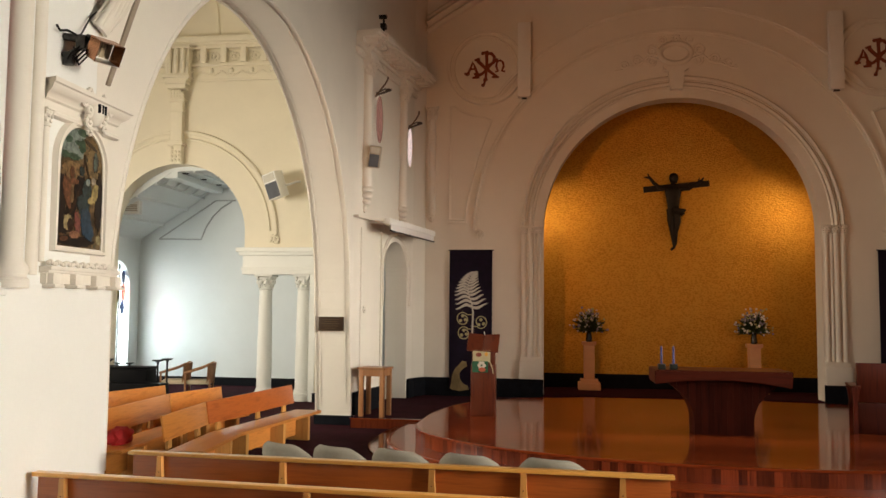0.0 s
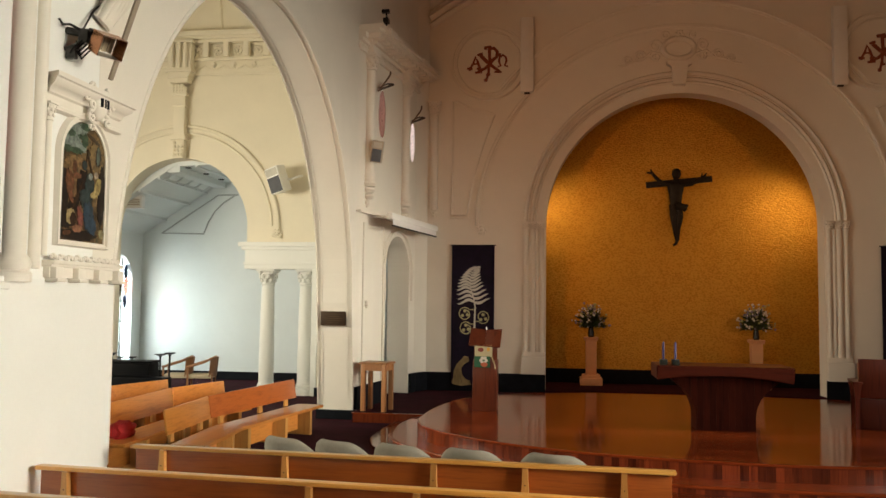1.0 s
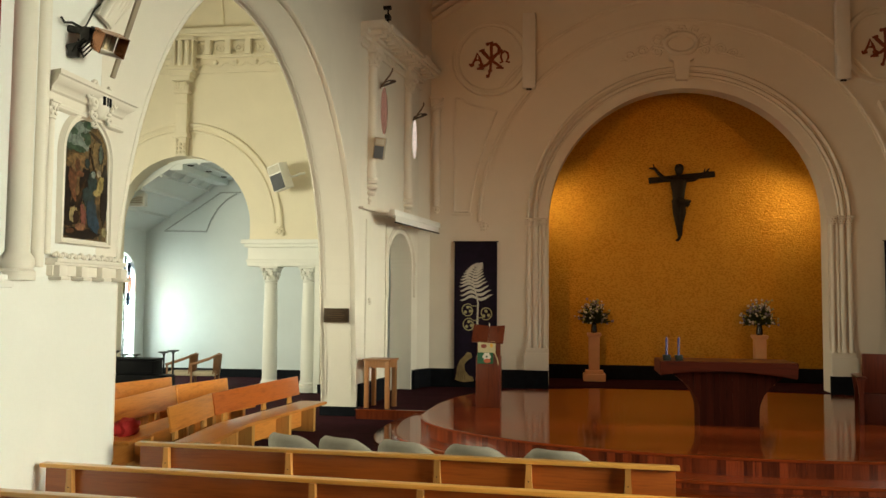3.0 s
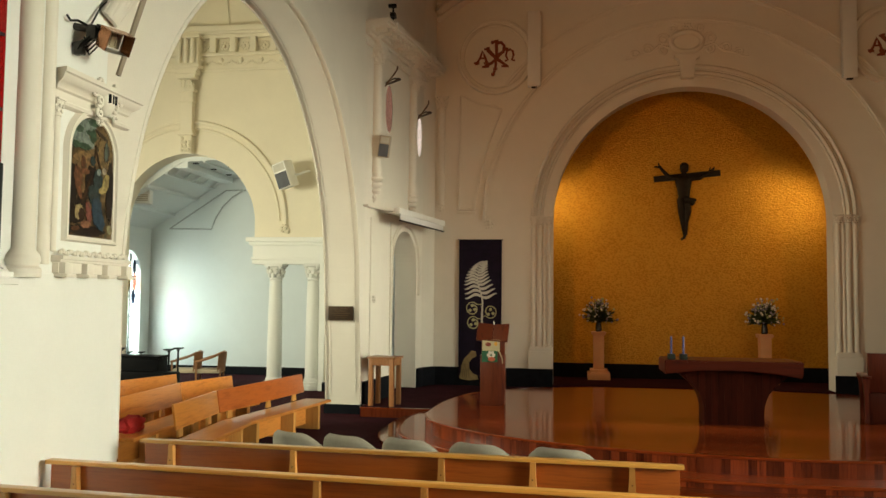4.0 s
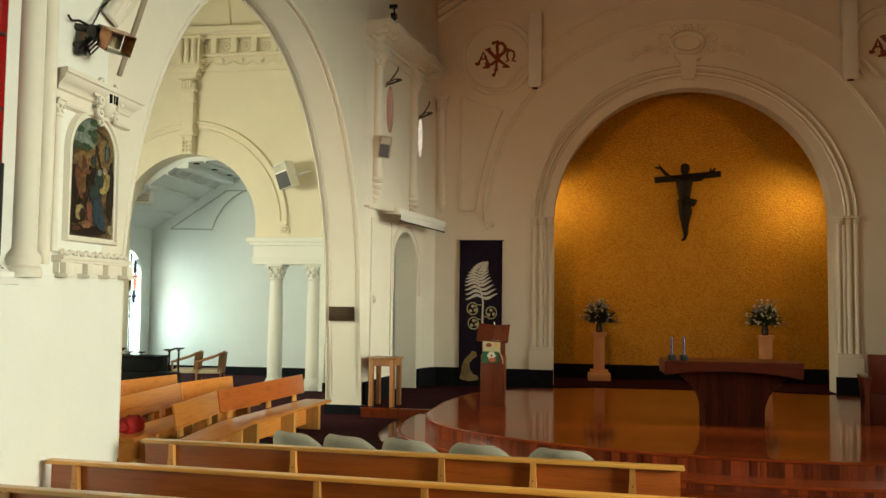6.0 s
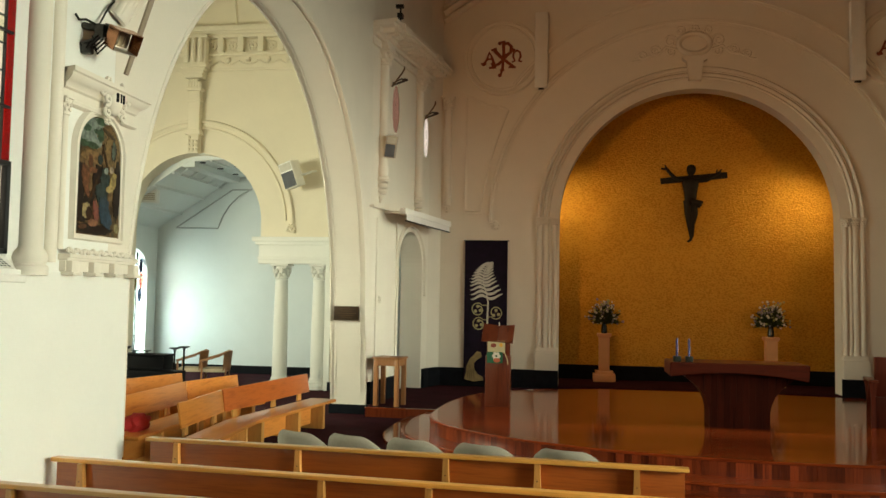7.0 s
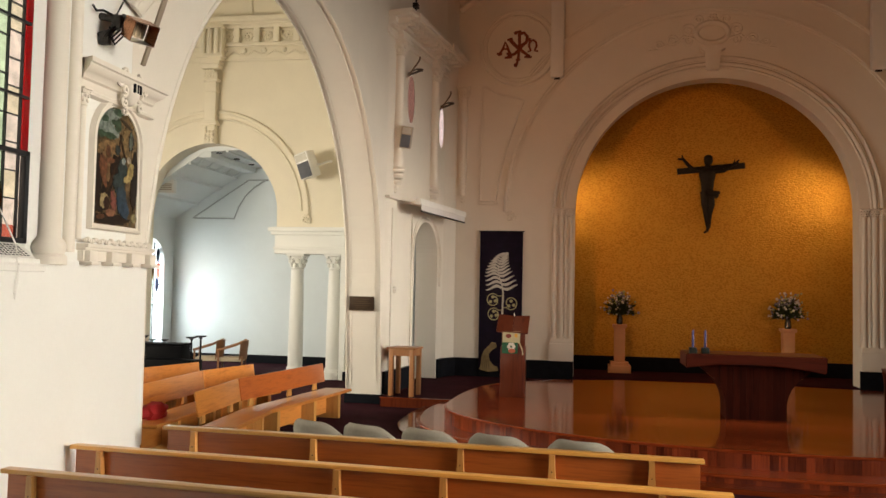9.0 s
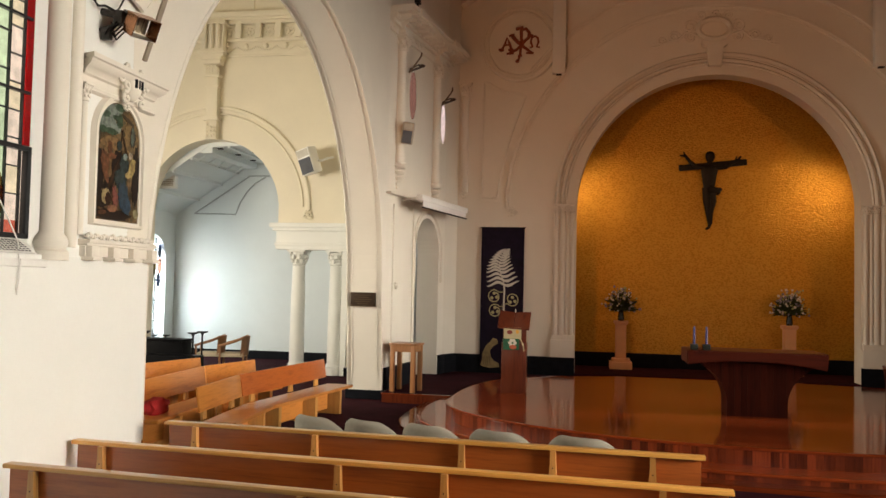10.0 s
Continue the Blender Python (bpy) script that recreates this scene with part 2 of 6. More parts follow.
YW = 18.73      # altar wall
CX = 2.69       # axis of the altar arch
TOP = 11.0
FLOOR2 = 0.17   # sanctuary carpet
DAIS = 0.34

setting("floor", boxes((-16, 12, -8, 14.62, -0.2, 0), (-16, -3.68, 14.62, 24, -0.2, 0)), CARPET, "dark maroon carpet floor of the church", "floor")
setting("floor_sanctuary", boxes((-3.68, 12, 14.62, 21.2, -0.2, FLOOR2)), CARPET, "raised dark maroon carpet floor round the altar", "floor")

# side wall with the great arch and a window; u runs along y
SIDE = along(XW, -7, XW, 20)   # local x = y + 7, local y = -x
ARCH_Y, ARCH_R, ARCH_Z = 10.62, 4.1, 2.15
arch = [(ARCH_Y - ARCH_R, 0.0), (ARCH_Y + ARCH_R + 0.22, 0.0), (ARCH_Y + ARCH_R + 0.12, 1.2)] + arc(ARCH_Y, ARCH_Z, ARCH_R, 0, 180, 48)
win_near = arch_loop(2.7, 6.2, 2.3, 5.0, 24)
win_rear = arch_loop(-3.6, -1.4, 2.42, 5.0, 24)
outer = [(-7, 0), arch[0]] + arch[:0:-1] + [(15.0, 0), (15.0, TOP), (-7, TOP)]
sh = lambda loop: [(u + 7, w) for u, w in loop]
wall = plate([sh(outer), sh(win_near), sh(win_rear)], 0.65, m=SIDE)
setting("wall_west", wall, PLASTER, "cream plaster side wall with a great round arch", "wall")

setting("wall_dado", boxes((XW - 0.01, XW + 0.016, -6.9, 6.515, 0.0, 2.335), bevel=0.004), WHITE_WALL, "white lower part of the side wall", "wall")

# oblique sanctuary side wall with a doorway niche, and its corner chamfer
SA, SB, SC = (-3.75, 15.0), (-3.22, 18.35), (-3.0, YW)
SLEN = math.hypot(SB[0] - SA[0], SB[1] - SA[1])
OBL = along(*SA, *SB)
niche = arch_loop(1.55, 3.0, FLOOR2, 2.85, 24)
slits = [arc(1.21, 6.0, 0.19, 0, 345, 23, 0.5), arc(3.12, 5.78, 0.16, 0, 345, 23, 0.46)]
loops = [[(0, 0), (1.55, 0)] + niche[:1] + niche[:0:-1] + [(3.0, 0), (SLEN, 0), (SLEN, TOP), (0, TOP)]] + slits
setting("wall_sanctuary_side", plate(loops, 0.5, m=OBL), PLASTER, "cream plaster sanctuary side wall with a doorway niche", "wall")
setting("wall_corner", plate([[(0, 0), (0.44, 0), (0.44, TOP), (0, TOP)]], 0.3, m=along(*SB, *SC)), PLASTER, "narrow plaster corner of the sanctuary", "wall")
setting("wall_niche_back", plate([[(0.9, 0), (3.3, 0), (3.3, 4.2), (0.9, 4.2)]], 0.1, m=OBL @ Matrix.Translation((0, 0.9, 0))), PLASTER_COOL, "pale plaster passage wall behind the doorway niche", "wall")

# altar wall with the great apse arch
AX, AR = 2.73, 3.0   # axis and radius of the apse opening
APSE = arch_loop(AX - AR, AX + AR, 0, 3.94, 64)
outer2 = [(-3.2, 0)] + APSE[:1] + APSE[:0:-1] + [(9.2, 0), (9.2, TOP), (-3.2, TOP)]
setting("wall_altar", plate([outer2], 0.45, m=Matrix.Translation((0, YW, 0))), PLASTER, "plaster altar wall with a round apse arch", "wall")
YG = 20.75     # gold wall at the back of the apse
AFL = 0.23     # apse floor
setting("wall_apse", boxes((CX - 4.6, CX + 4.6, YG, YG + 0.25, 0, 8.4)), GOLD_WALL, "rough gold-leaf apse wall behind the cross", "wall")
setting("apse_floor", boxes((CX - 4.6, CX + 4.6, YW - 0.02, YG, FLOOR2, AFL)), CARPET, "dark carpeted floor of the apse", "floor")
setting("apse_sides", boxes((CX - 4.7, CX - 4.6, YW + 0.45, YG + 0.25, 0, 8.4), (CX + 4.6, CX + 4.7, YW + 0.45, YG + 0.25, 0, 8.4), (CX - 4.7, CX + 4.7, YW + 0.45, YG + 0.25, 8.4, 8.5)), GOLD_WALL, "gold return walls of the apse", "wall")

# far side, rear wall, ceiling: unseen, toned dark to cut bounced light
XE = 2 * CX - XW
rear_win = arch_loop(0.4, 5.0, 3.2, 6.0, 24)
setting("wall_rear", plate([[(XW - 0.65, 0), (XE + 0.5, 0), (XE + 0.5, TOP), (XW - 0.65, TOP)], rear_win], 0.5, m=Matrix.Translation((0, -7.5, 0))), TAUPE, "unseen dark taupe rear wall with a large window", "wall")
setting("wall_east", plate([[(-7, 0), (19, 0), (19, TOP), (-7, TOP)], arch_loop(1.6, 5.6, 1.9, 4.2, 24), arch_loop(9.5, 13.3, 1.1, 3.6, 24)], -0.5, m=along(XE, 0, XE, 1)), TAUPE, "unseen dark taupe side wall with two wide windows", "wall")
setting("ceiling", boxes((XW - 0.6, XE + 0.5, -7.5, 19.2, TOP, TOP + 0.2)), CEILING, "unseen dark brown ceiling", "ceiling")

# transept behind the great arch
YT = 18.3
TX0 = -14.0
tarch = arch_loop(-10.6, -7.2, 0, 3.83, 40)
lp = [(TX0, 0), (-10.6, 0)] + tarch[:2:-1] + [(-7.2, 2.93), (-5.5, 2.93), (-5.5, 0), (-4.2, 0), (-4.2, 10), (TX0, 10)]
setting("wall_transept", plate([lp], 0.45, m=Matrix.Translation((0, YT, 0))), PLASTER_CREAM, "cream transept wall with an arch on columns", "wall")
twin = [arch_loop(5.0 + 4.2 * i, 7.6 + 4.2 * i, 2.4, 6.2, 20) for i in range(3)]
setting("wall_transept_side", plate([[(2, 0), (YT + 0.4, 0), (YT + 0.4, 10), (2, 10)]] + twin, 0.4, m=along(TX0, 0, TX0, 1)), PLASTER_CREAM, "cream transept wall with tall windows", "wall")
setting("wall_transept_near", boxes((TX0, -4.4, 1.6, 2.0, 0, 10)), PLASTER_CREAM, "plain cream wall of the transept", "wall")
setting("ceiling_transept", boxes((TX0 - 0.4, -4.3, 1.6, YT + 0.45, 10, 10.2)), PLASTER_CREAM, "cream ceiling of the transept", "ceiling")

# chapel beyond the transept
YC = 21.5
setting("wall_chapel", plate([[(-12.1, 0), (-3.9, 0), (-3.9, 8), (-12.1, 8)]], 0.3, m=Matrix.Translation((0, YC, 0))), PLASTER_COOL, "pale blue-grey chapel wall", "wall")
cwin = arch_loop(19.6, 21.0, 0.5, 2.65, 20)
setting("wall_chapel_side", plate([[(YT + 0.45, 0), (YC + 0.3, 0), (YC + 0.3, 8), (YT + 0.45, 8)], cwin], 0.35, m=along(-11.5, 0, -11.5, 1)), PLASTER_COOL, "pale chapel wall with a round-headed window", "wall")
slope = bmesh.new()
for x0, z0, x1, z1 in ((-11.6, 3.92, -9.27, 5.4), (-9.27, 5.4, -7.0, 5.5), (-7.0, 5.5, -4.2, 3.9)):
    vs = [slope.verts.new(p) for p in ((x0, YT + 0.4, z0), (x1, YT + 0.4, z1), (x1, YC + 0.1, z1), (x0, YC + 0.1, z0))]
    vt = [slope.verts.new(v.co + Vector((0, 0, 0.15))) for v in vs]
    slope.faces.new(vs)
    slope.faces.new(vt[::-1])
    for i in range(4):
        slope.faces.new((vs[i], vs[(i + 1) % 4], vt[(i + 1) % 4], vt[i]))
setting("ceiling_chapel", slope, PLASTER_COOL, "pale sloping chapel ceiling", "ceiling")
beams = bmesh.new()
box(beams, -9.45, -9.12, YT + 0.42, YC, 5.26, 5.42, 0.012)
for k in (0.3, 0.6, 0.82):
    x, z = -11.5 + 2.23 * k, 3.96 + 1.44 * k
    box(beams, x - 0.03, x + 0.03, YT + 0.42, YC, z - 0.05, z + 0.03, 0.006)
for y in (19.0, 19.55, 20.1, 20.65, 21.2):
    tube(beams, [(-9.42, y, 5.27), (-9.56, y, 5.16), (-9.72, y, 5.1)], 0.022, 6)
for x in (-8.7, -8.0):
    box(beams, x - 0.03, x + 0.03, YT + 0.42, YC, 5.38, 5.44, 0.006)
setting("trim_chapel_beams", beams, PLASTER_COOL, "pale painted roof beam and battens of the chapel", "trim")
setting("wall_chapel_east", boxes((-4.2, -3.9, YT + 0.45, YC, 0, 8)), PLASTER_COOL, "plain chapel end wall", "wall")

# dais: two stepped tiers with a curved front
def dais_outline(grow, n=96):
    pts = []
    for i in range(n):
        a = 2 * math.pi * i / n
        c, s = math.cos(a), math.sin(a)
        e = 1.0 if s < 0 else 2 / 3
        b = (2.9 if s < 0 else 4.5) + grow * (1 if s < 0 else 0)
        pts.append((CX + math.copysign(abs(c) ** e, c) * (4.87 + grow), 13.05 + math.copysign(abs(s) ** e, s) * b))
    return pts


def slab(pts, z0, z1):
    bm = bmesh.new()
    lo = [bm.verts.new((x, y, z0)) for x, y in pts]
    hi = [bm.verts.new((x, y, z1)) for x, y in pts]
    bm.faces.new(hi)
    bm.faces.new(lo[::-1])
    for i in range(len(pts)):
        j = (i + 1) % len(pts)
        bm.faces.new((lo[i], lo[j], hi[j], hi[i]))
    return bm


setting("dais_bottom_step", slab(dais_outline(0.74), 0.0, 0.05), JARRAH, "low polished jarrah bottom step of the dais", "dais")
lower = setting("dais_lower", slab(dais_outline(0.45), 0.0, 0.135), JARRAH, "lower polished jarrah step of the dais", "dais")
upper = setting("dais_upper", slab(dais_outline(-0.012), 0.1, DAIS - 0.02), JARRAH, "polished jarrah dais floor laid in narrow boards", "dais")

# ---- mouldings and wall ornament ----
def trim(name, bm, mat, label, smooth=40):
    return setting(name, bm, mat, label, "trim", smooth)


BEAD = [(0.0, -0.5), (0.35, -0.5), (0.8, -0.3), (1.0, 0.0), (0.8, 0.3), (0.35, 0.5), (0.0, 0.5)]
STEP = [(0.0, -0.5), (0.5, -0.5), (0.55, -0.2), (1.0, -0.1), (1.0, 0.3), (0.6, 0.4), (0.0, 0.5)]


def sized(profile, out, wide):
    return [(u * out, w * wide) for u, w in profile]


def run(bm, pts, normal, out, wide, profile=BEAD, closed=False):
    return sweep(bm, pts, sized(profile, out, wide), normal, closed)


def on_wall(m, loop, d=0.0):
    return [m @ Vector((u, d, w)) for u, w in loop]


def ornament(bm, m, u, w, r, seed=0, n=9, depth=0.05):
    """A clump of carved acanthus leaves and a boss."""
    rnd = random.Random(seed)
    for i in range(n):
        a = 2 * math.pi * i / n + rnd.uniform(-0.2, 0.2)
        rr = r * rnd.uniform(0.5, 0.8)
        c = m @ Vector((u + math.cos(a) * rr, -depth * 0.4, w + math.sin(a) * rr))
        ball(bm, c, r * rnd.uniform(0.22, 0.4), 7)
    ball(bm, m @ Vector((u, -depth * 0.6, w)), r * 0.42, 8)
    return bm


def capital(bm, m, u, w0, w1, r, y=0.0, n=8, seed=1):
    """Leafy capital of a round shaft: bell, two rows of leaves, scrolls and abacus."""
    h = w1 - w0
    base = m @ Matrix.Translation((u, y, w0))
    lathe(bm, [(r * 1.02, 0), (r * 1.15, h * 0.05), (r * 1.02, h * 0.1), (r * 1.05, h * 0.5), (r * 1.35, h * 0.85)], 16, base)
    for row, (z, s) in enumerate(((0.3, 0.3), (0.55, 0.34))):
        for i in range(n):
            a = 2 * math.pi * (i + 0.5 * row) / n
            rr = r * (1.12 + 0.14 * row)
            c = base @ Vector((math.cos(a) * rr, math.sin(a) * rr, h * z))
            ball(bm, c, r * s, 6, (1, 1, 1.3))
    for i in range(4):
        a = math.pi / 4 + math.pi / 2 * i
        c = base @ Vector((math.cos(a) * r * 1.5, math.sin(a) * r * 1.5, h * 0.8))
        ball(bm, c, r * 0.34, 7)
    vs = box(bm, -r * 1.55, r * 1.55, -r * 1.55, r * 1.55, h * 0.87, h, 0.008)
    bmesh.ops.transform(bm, matrix=base, verts=[v for v in vs if v.is_valid])
    return bm


FRONT = Matrix.Translation((0, YW, 0))
NF = (0, -1, 0)

# archivolt round the apse: a plain band, then rolls that come down as shafts on a plinth
rings = bmesh.new()
for r, out, wide in ((0.245, 0.035, 0.05), (0.32, 0.075, 0.09), (0.385, 0.03, 0.03), (0.455, 0.085, 0.09)):
    run(rings, on_wall(FRONT, arc(AX, 3.94, AR + r, 0, 180, 80)), NF, out, wide)
trim("trim_apse_arch", rings, PLASTER, "moulded plaster rings round the apse arch")
for sgn in (-1, 1):
    sh_bm = bmesh.new()
    for r, thick in ((0.09, 0.045), (0.2, 0.035), (0.3, 0.06), (0.445, 0.055)):
        lathe(sh_bm, [(thick * 1.35, 1.08), (thick * 1.35, 1.12), (thick, 1.16), (thick, 3.86)], 14, FRONT @ Matrix.Translation((AX + sgn * (AR + r), -0.015, 0)))
    trim("trim_apse_shaft", sh_bm, PLASTER, "clustered plaster shafts beside the apse arch")
    cp = bmesh.new()
    for r in (0.1, 0.29, 0.44):
        capital(cp, FRONT, AX + sgn * (AR + r), 3.84, 4.04, 0.062, -0.03)
    trim("trim_apse_capital", cp, PLASTER, "small carved capitals of the apse shafts")
    pl = bmesh.new()
    box(pl, *sorted((AX + sgn * (AR + 0.004), AX + sgn * (AR + 0.54))), YW - 0.12, YW + 0.02, 0.585, 0.98, 0.015)
    box(pl, *sorted((AX + sgn * (AR + 0.008), AX + sgn * (AR + 0.52))), YW - 0.095, YW + 0.01, 0.975, 1.09, 0.03)
    trim("trim_apse_plinth", pl, PLASTER, "white plaster plinth of the apse shafts")

key = plate([[(CX - 0.13, 7.1), (CX + 0.13, 7.1), (CX + 0.18, 7.52), (CX + 0.27, 7.57), (CX + 0.27, 7.65), (CX - 0.27, 7.65), (CX - 0.27, 7.57), (CX - 0.18, 7.52)]], 0.2, m=Matrix.Translation((0, YW - 0.16, 0)))
trim("trim_keystone", key, PLASTER, "plaster keystone over the apse arch")
crown = bmesh.new()
run(crown, on_wall(FRONT, arc(CX, 7.96, 0.34, 0, 348, 30, 0.23)), NF, 0.1, 0.12, closed=True)
for sg in (-1, 1):
    for cx_, cz_, r_, turn, start in ((0.52, 8.02, 0.15, 1.35, 200), (0.5, 7.78, 0.1, 1.2, 40), (0.86, 7.8, 0.12, 1.4, 160), (1.14, 7.7, 0.09, 1.3, 170), (0.3, 8.26, 0.1, 1.2, 230)):
        pts = []
        for q in range(22):
            k = q / 21
            an = radians(start - 360 * turn * k)
            pts.append((CX + sg * (cx_ + r_ * (1 - 0.75 * k) * math.cos(an)), cz_ + r_ * (1 - 0.75 * k) * math.sin(an)))
        tube(crown, [FRONT @ Vector((u, -0.02, w)) for u, w in pts], 0.03, 6, 0.022)
    tube(crown, [FRONT @ Vector((CX + sg * u, -0.015, w)) for u, w in ((0.36, 7.82), (0.6, 7.9), (0.8, 7.72), (1.0, 7.7), (1.2, 7.6), (1.36, 7.58))], 0.032, 6, 0.016)
    for i in range(9):
        u = 0.42 + 0.11 * i
        ball(crown, FRONT @ Vector((CX + sg * u, -0.01, 7.92 - 0.26 * (u - 0.42) + 0.05 * math.sin(i * 2.1))), 0.05 - 0.003 * i, 6, (1.3, 0.7, 0.8))
ornament(crown, FRONT, CX, 8.27, 0.12, 5)
trim("trim_cartouche", crown, PLASTER, "carved plaster cartouche with scrolled leaves")

outer_rings = bmesh.new()
run(outer_rings, on_wall(FRONT, arc(CX, 3.95, 4.52, 0, 180, 72)), NF, 0.07, 0.13, STEP)
run(outer_rings, on_wall(FRONT, arc(CX, 3.95, 5.1, 38, 142, 48)), NF, 0.07, 0.12, STEP)
for s in (-1, 1):
    ornament(outer_rings, FRONT, CX + s * 4.42, 3.86, 0.13, 8)
trim("trim_outer_arch", outer_rings, PLASTER, "moulded plaster ring ending in leaf rosettes")
for s in (-1, 1):
    c = CX + s * 4.3
    med = bmesh.new()
    run(med, on_wall(FRONT, arc(c, 7.76, 0.84, 0, 354, 59)), NF, 0.07, 0.12, STEP, True)
    run(med, on_wall(FRONT, arc(c, 7.76, 0.74, 0, 354, 59)), NF, 0.03, 0.04, BEAD, True)
    trim("trim_medallion", med, PLASTER, "round plaster medallion frame")
    pan = bmesh.new()
    xs = (CX + s * 5.12, CX + s * 4.78)
    curve = [(xs[1], 4.2)] + [(CX + s * (4.78 - 0.34 * q * q - 0.28 * q), 4.2 + 2.32 * q) for q in (0.15, 0.3, 0.45, 0.6, 0.72, 0.84, 0.93, 1.0)]
    head = [(CX + s * 4.16, 6.52)] + [(c + 1.16 * math.cos(radians(a)), 7.76 + 1.16 * math.sin(radians(a))) for a in (range(-92, -130, -6) if s < 0 else range(-88, -50, 6))] + [(xs[0], 6.86)]
    for pts in ([(xs[0], 6.86), (xs[0], 4.2)], [(xs[0], 4.2), (xs[1], 4.2)], curve, head):
        run(pan, on_wall(FRONT, pts), NF, 0.05, 0.07, STEP)
    box(pan, *sorted((xs[0] + s * 0.04, xs[1] - s * 0.06)), YW - 0.06, YW, 4.1, 4.16, 0.01)
    trim("trim_panel", pan, PLASTER, "raised plaster panel moulding")

# black skirting
setting("baseboard", boxes((-3.02, AX - AR, YW - 0.04, YW - 0.001, FLOOR2, 0.585), (AX + AR, 9.0, YW - 0.04, YW - 0.001, FLOOR2, 0.585), bevel=0.006), BLACK, "tall black painted skirting", "baseboard")
setting("baseboard_apse", boxes((CX - 4.59, CX + 4.59, YG - 0.05, YG - 0.001, AFL, 0.575), bevel=0.006), BLACK, "tall black painted skirting of the apse", "baseboard")
bb = plate([[(0, FLOOR2), (1.5, FLOOR2), (1.5, 0.585), (0, 0.585)]], 0.06, m=OBL @ Matrix.Translation((0, -0.062, 0)))
plate([[(3.05, FLOOR2), (SLEN, FLOOR2), (SLEN, 0.585), (3.05, 0.585)]], 0.06, bb, OBL @ Matrix.Translation((0, -0.062, 0)))
plate([[(0, FLOOR2), (0.44, FLOOR2), (0.44, 0.585), (0, 0.585)]], 0.06, bb, along(*SB, *SC) @ Matrix.Translation((0, -0.062, 0)))
plate([[(0.9, FLOOR2), (3.3, FLOOR2), (3.3, 0.585), (0.9, 0.585)]], 0.04, bb, OBL @ Matrix.Translation((0, 0.855, 0)))
setting("baseboard_side", bb, BLACK, "tall black painted skirting along the side wall", "baseboard")
setting("baseboard_pier", boxes((-4.44, XW + 0.03, ARCH_Y + ARCH_R + 0.17, 15.0, 0, 0.17), bevel=0.006), BLACK, "black painted base of the arch pier", "baseboard")
setting("baseboard_chapel", boxes((-11.4, -4.2, YC - 0.05, YC - 0.001, 0, 0.22), (-5.5, -4.42, YT - 0.05, YT - 0.001, 0, 0.2), (-5.1, -4.41, YT - 0.06, YT - 0.05, 0, 0.19), bevel=0.005), BLACK, "black painted skirting of the chapel", "baseboard")

# great arch: beads on both edges, and a panel on the far jamb
ab = bmesh.new()
line = [(ARCH_Y + ARCH_R + 0.2, 0.2), (ARCH_Y + ARCH_R + 0.12, 1.2)] + arc(ARCH_Y, ARCH_Z, ARCH_R, 0, 180, 60) + [(ARCH_Y - ARCH_R, 0.8)]
run(ab, [(XW, y, z) for y, z in line], (1, 0, 0), 0.018, 0.05)
run(ab, [(XW - 0.65, y, z) for y, z in line], (-1, 0, 0), 0.02, 0.06)
trim("trim_arch_edge", ab, PLASTER, "plaster bead along the edges of the great arch")
inner = [(ARCH_Y + (r_ - 0) * math.cos(a), ARCH_Z + r_ * math.sin(a)) for r_, a in [(ARCH_R - 0.004, radians(q)) for q in range(0, 150, 4)]]
jb = bmesh.new()
for x in (XW - 0.09, XW - 0.57):
    pts = [(x, ARCH_Y + ARCH_R + 0.177, 0.4), (x, ARCH_Y + ARCH_R + 0.112, 1.2)] + [(x, y, z) for y, z in inner]
    ups = [(0, -1, 0.05)] * 2 + [(0, ARCH_Y - y, ARCH_Z - z) for y, z in inner]
    sweep(jb, pts, sized(BEAD, 0.006, 0.03), ups)
trim("trim_arch_panel", jb, PLASTER, "sunk panel beading under the great arch")

# near pilaster: cornice, keystone tablet, corbel
pc = bmesh.new()
crown_profile = [(-0.1, 3.585), (0.03, 3.585), (0.05, 3.597), (0.05, 3.622), (0.025, 3.637), (0.022, 3.70), (0.045, 3.712), (0.055, 3.74), (0.08, 3.757), (0.118, 3.778), (0.13, 3.808), (0.15, 3.815), (0.15, 3.85), (-0.1, 3.865)]
ends = []
for y in (5.5, 6.47):
    ends.append([pc.verts.new((XW + o, y + (-o if y < 6 else o) * 0.5, z)) for o, z in crown_profile])
for i in range(len(crown_profile)):
    j = (i + 1) % len(crown_profile)
    pc.faces.new((ends[0][i], ends[0][j], ends[1][j], ends[1][i]))
pc.faces.new(ends[0][::-1])
pc.faces.new(ends[1])
trim("trim_pilaster_cornice", pc, PLASTER, "plaster cornice of the wall pilaster")
SIDE0 = along(XW, 0, XW, 1)
tab = bmesh.new()
ball(tab, (XW + 0.06, 6.08, 3.75), 0.085, 18, (0.9, 1.1, 1.6))
for sg, y0 in ((-1, 5.98), (1, 6.17)):
    for dy, z0, r_, st in ((0.0, 3.84, 0.055, 90), (0.015, 3.72, 0.05, 300), (0.07, 3.77, 0.04, 180), (0.01, 3.62, 0.035, 60)):
        pts = []
        for q in range(16):
            an, k = radians(st - 28 * q), 1 - 0.045 * q
            pts.append((XW + 0.08 + 0.03 * (1 - k), y0 + sg * dy * 1.2 + sg * r_ * k * math.cos(an), z0 + r_ * k * math.sin(an)))
        tube(tab, pts, 0.016, 6, 0.012)
ornament(tab, SIDE0, 6.08, 3.59, 0.05, 12)
ornament(tab, SIDE0, 6.08, 3.9, 0.05, 13)
trim("trim_tablet", tab, PLASTER, "carved plaster tablet with leaves")
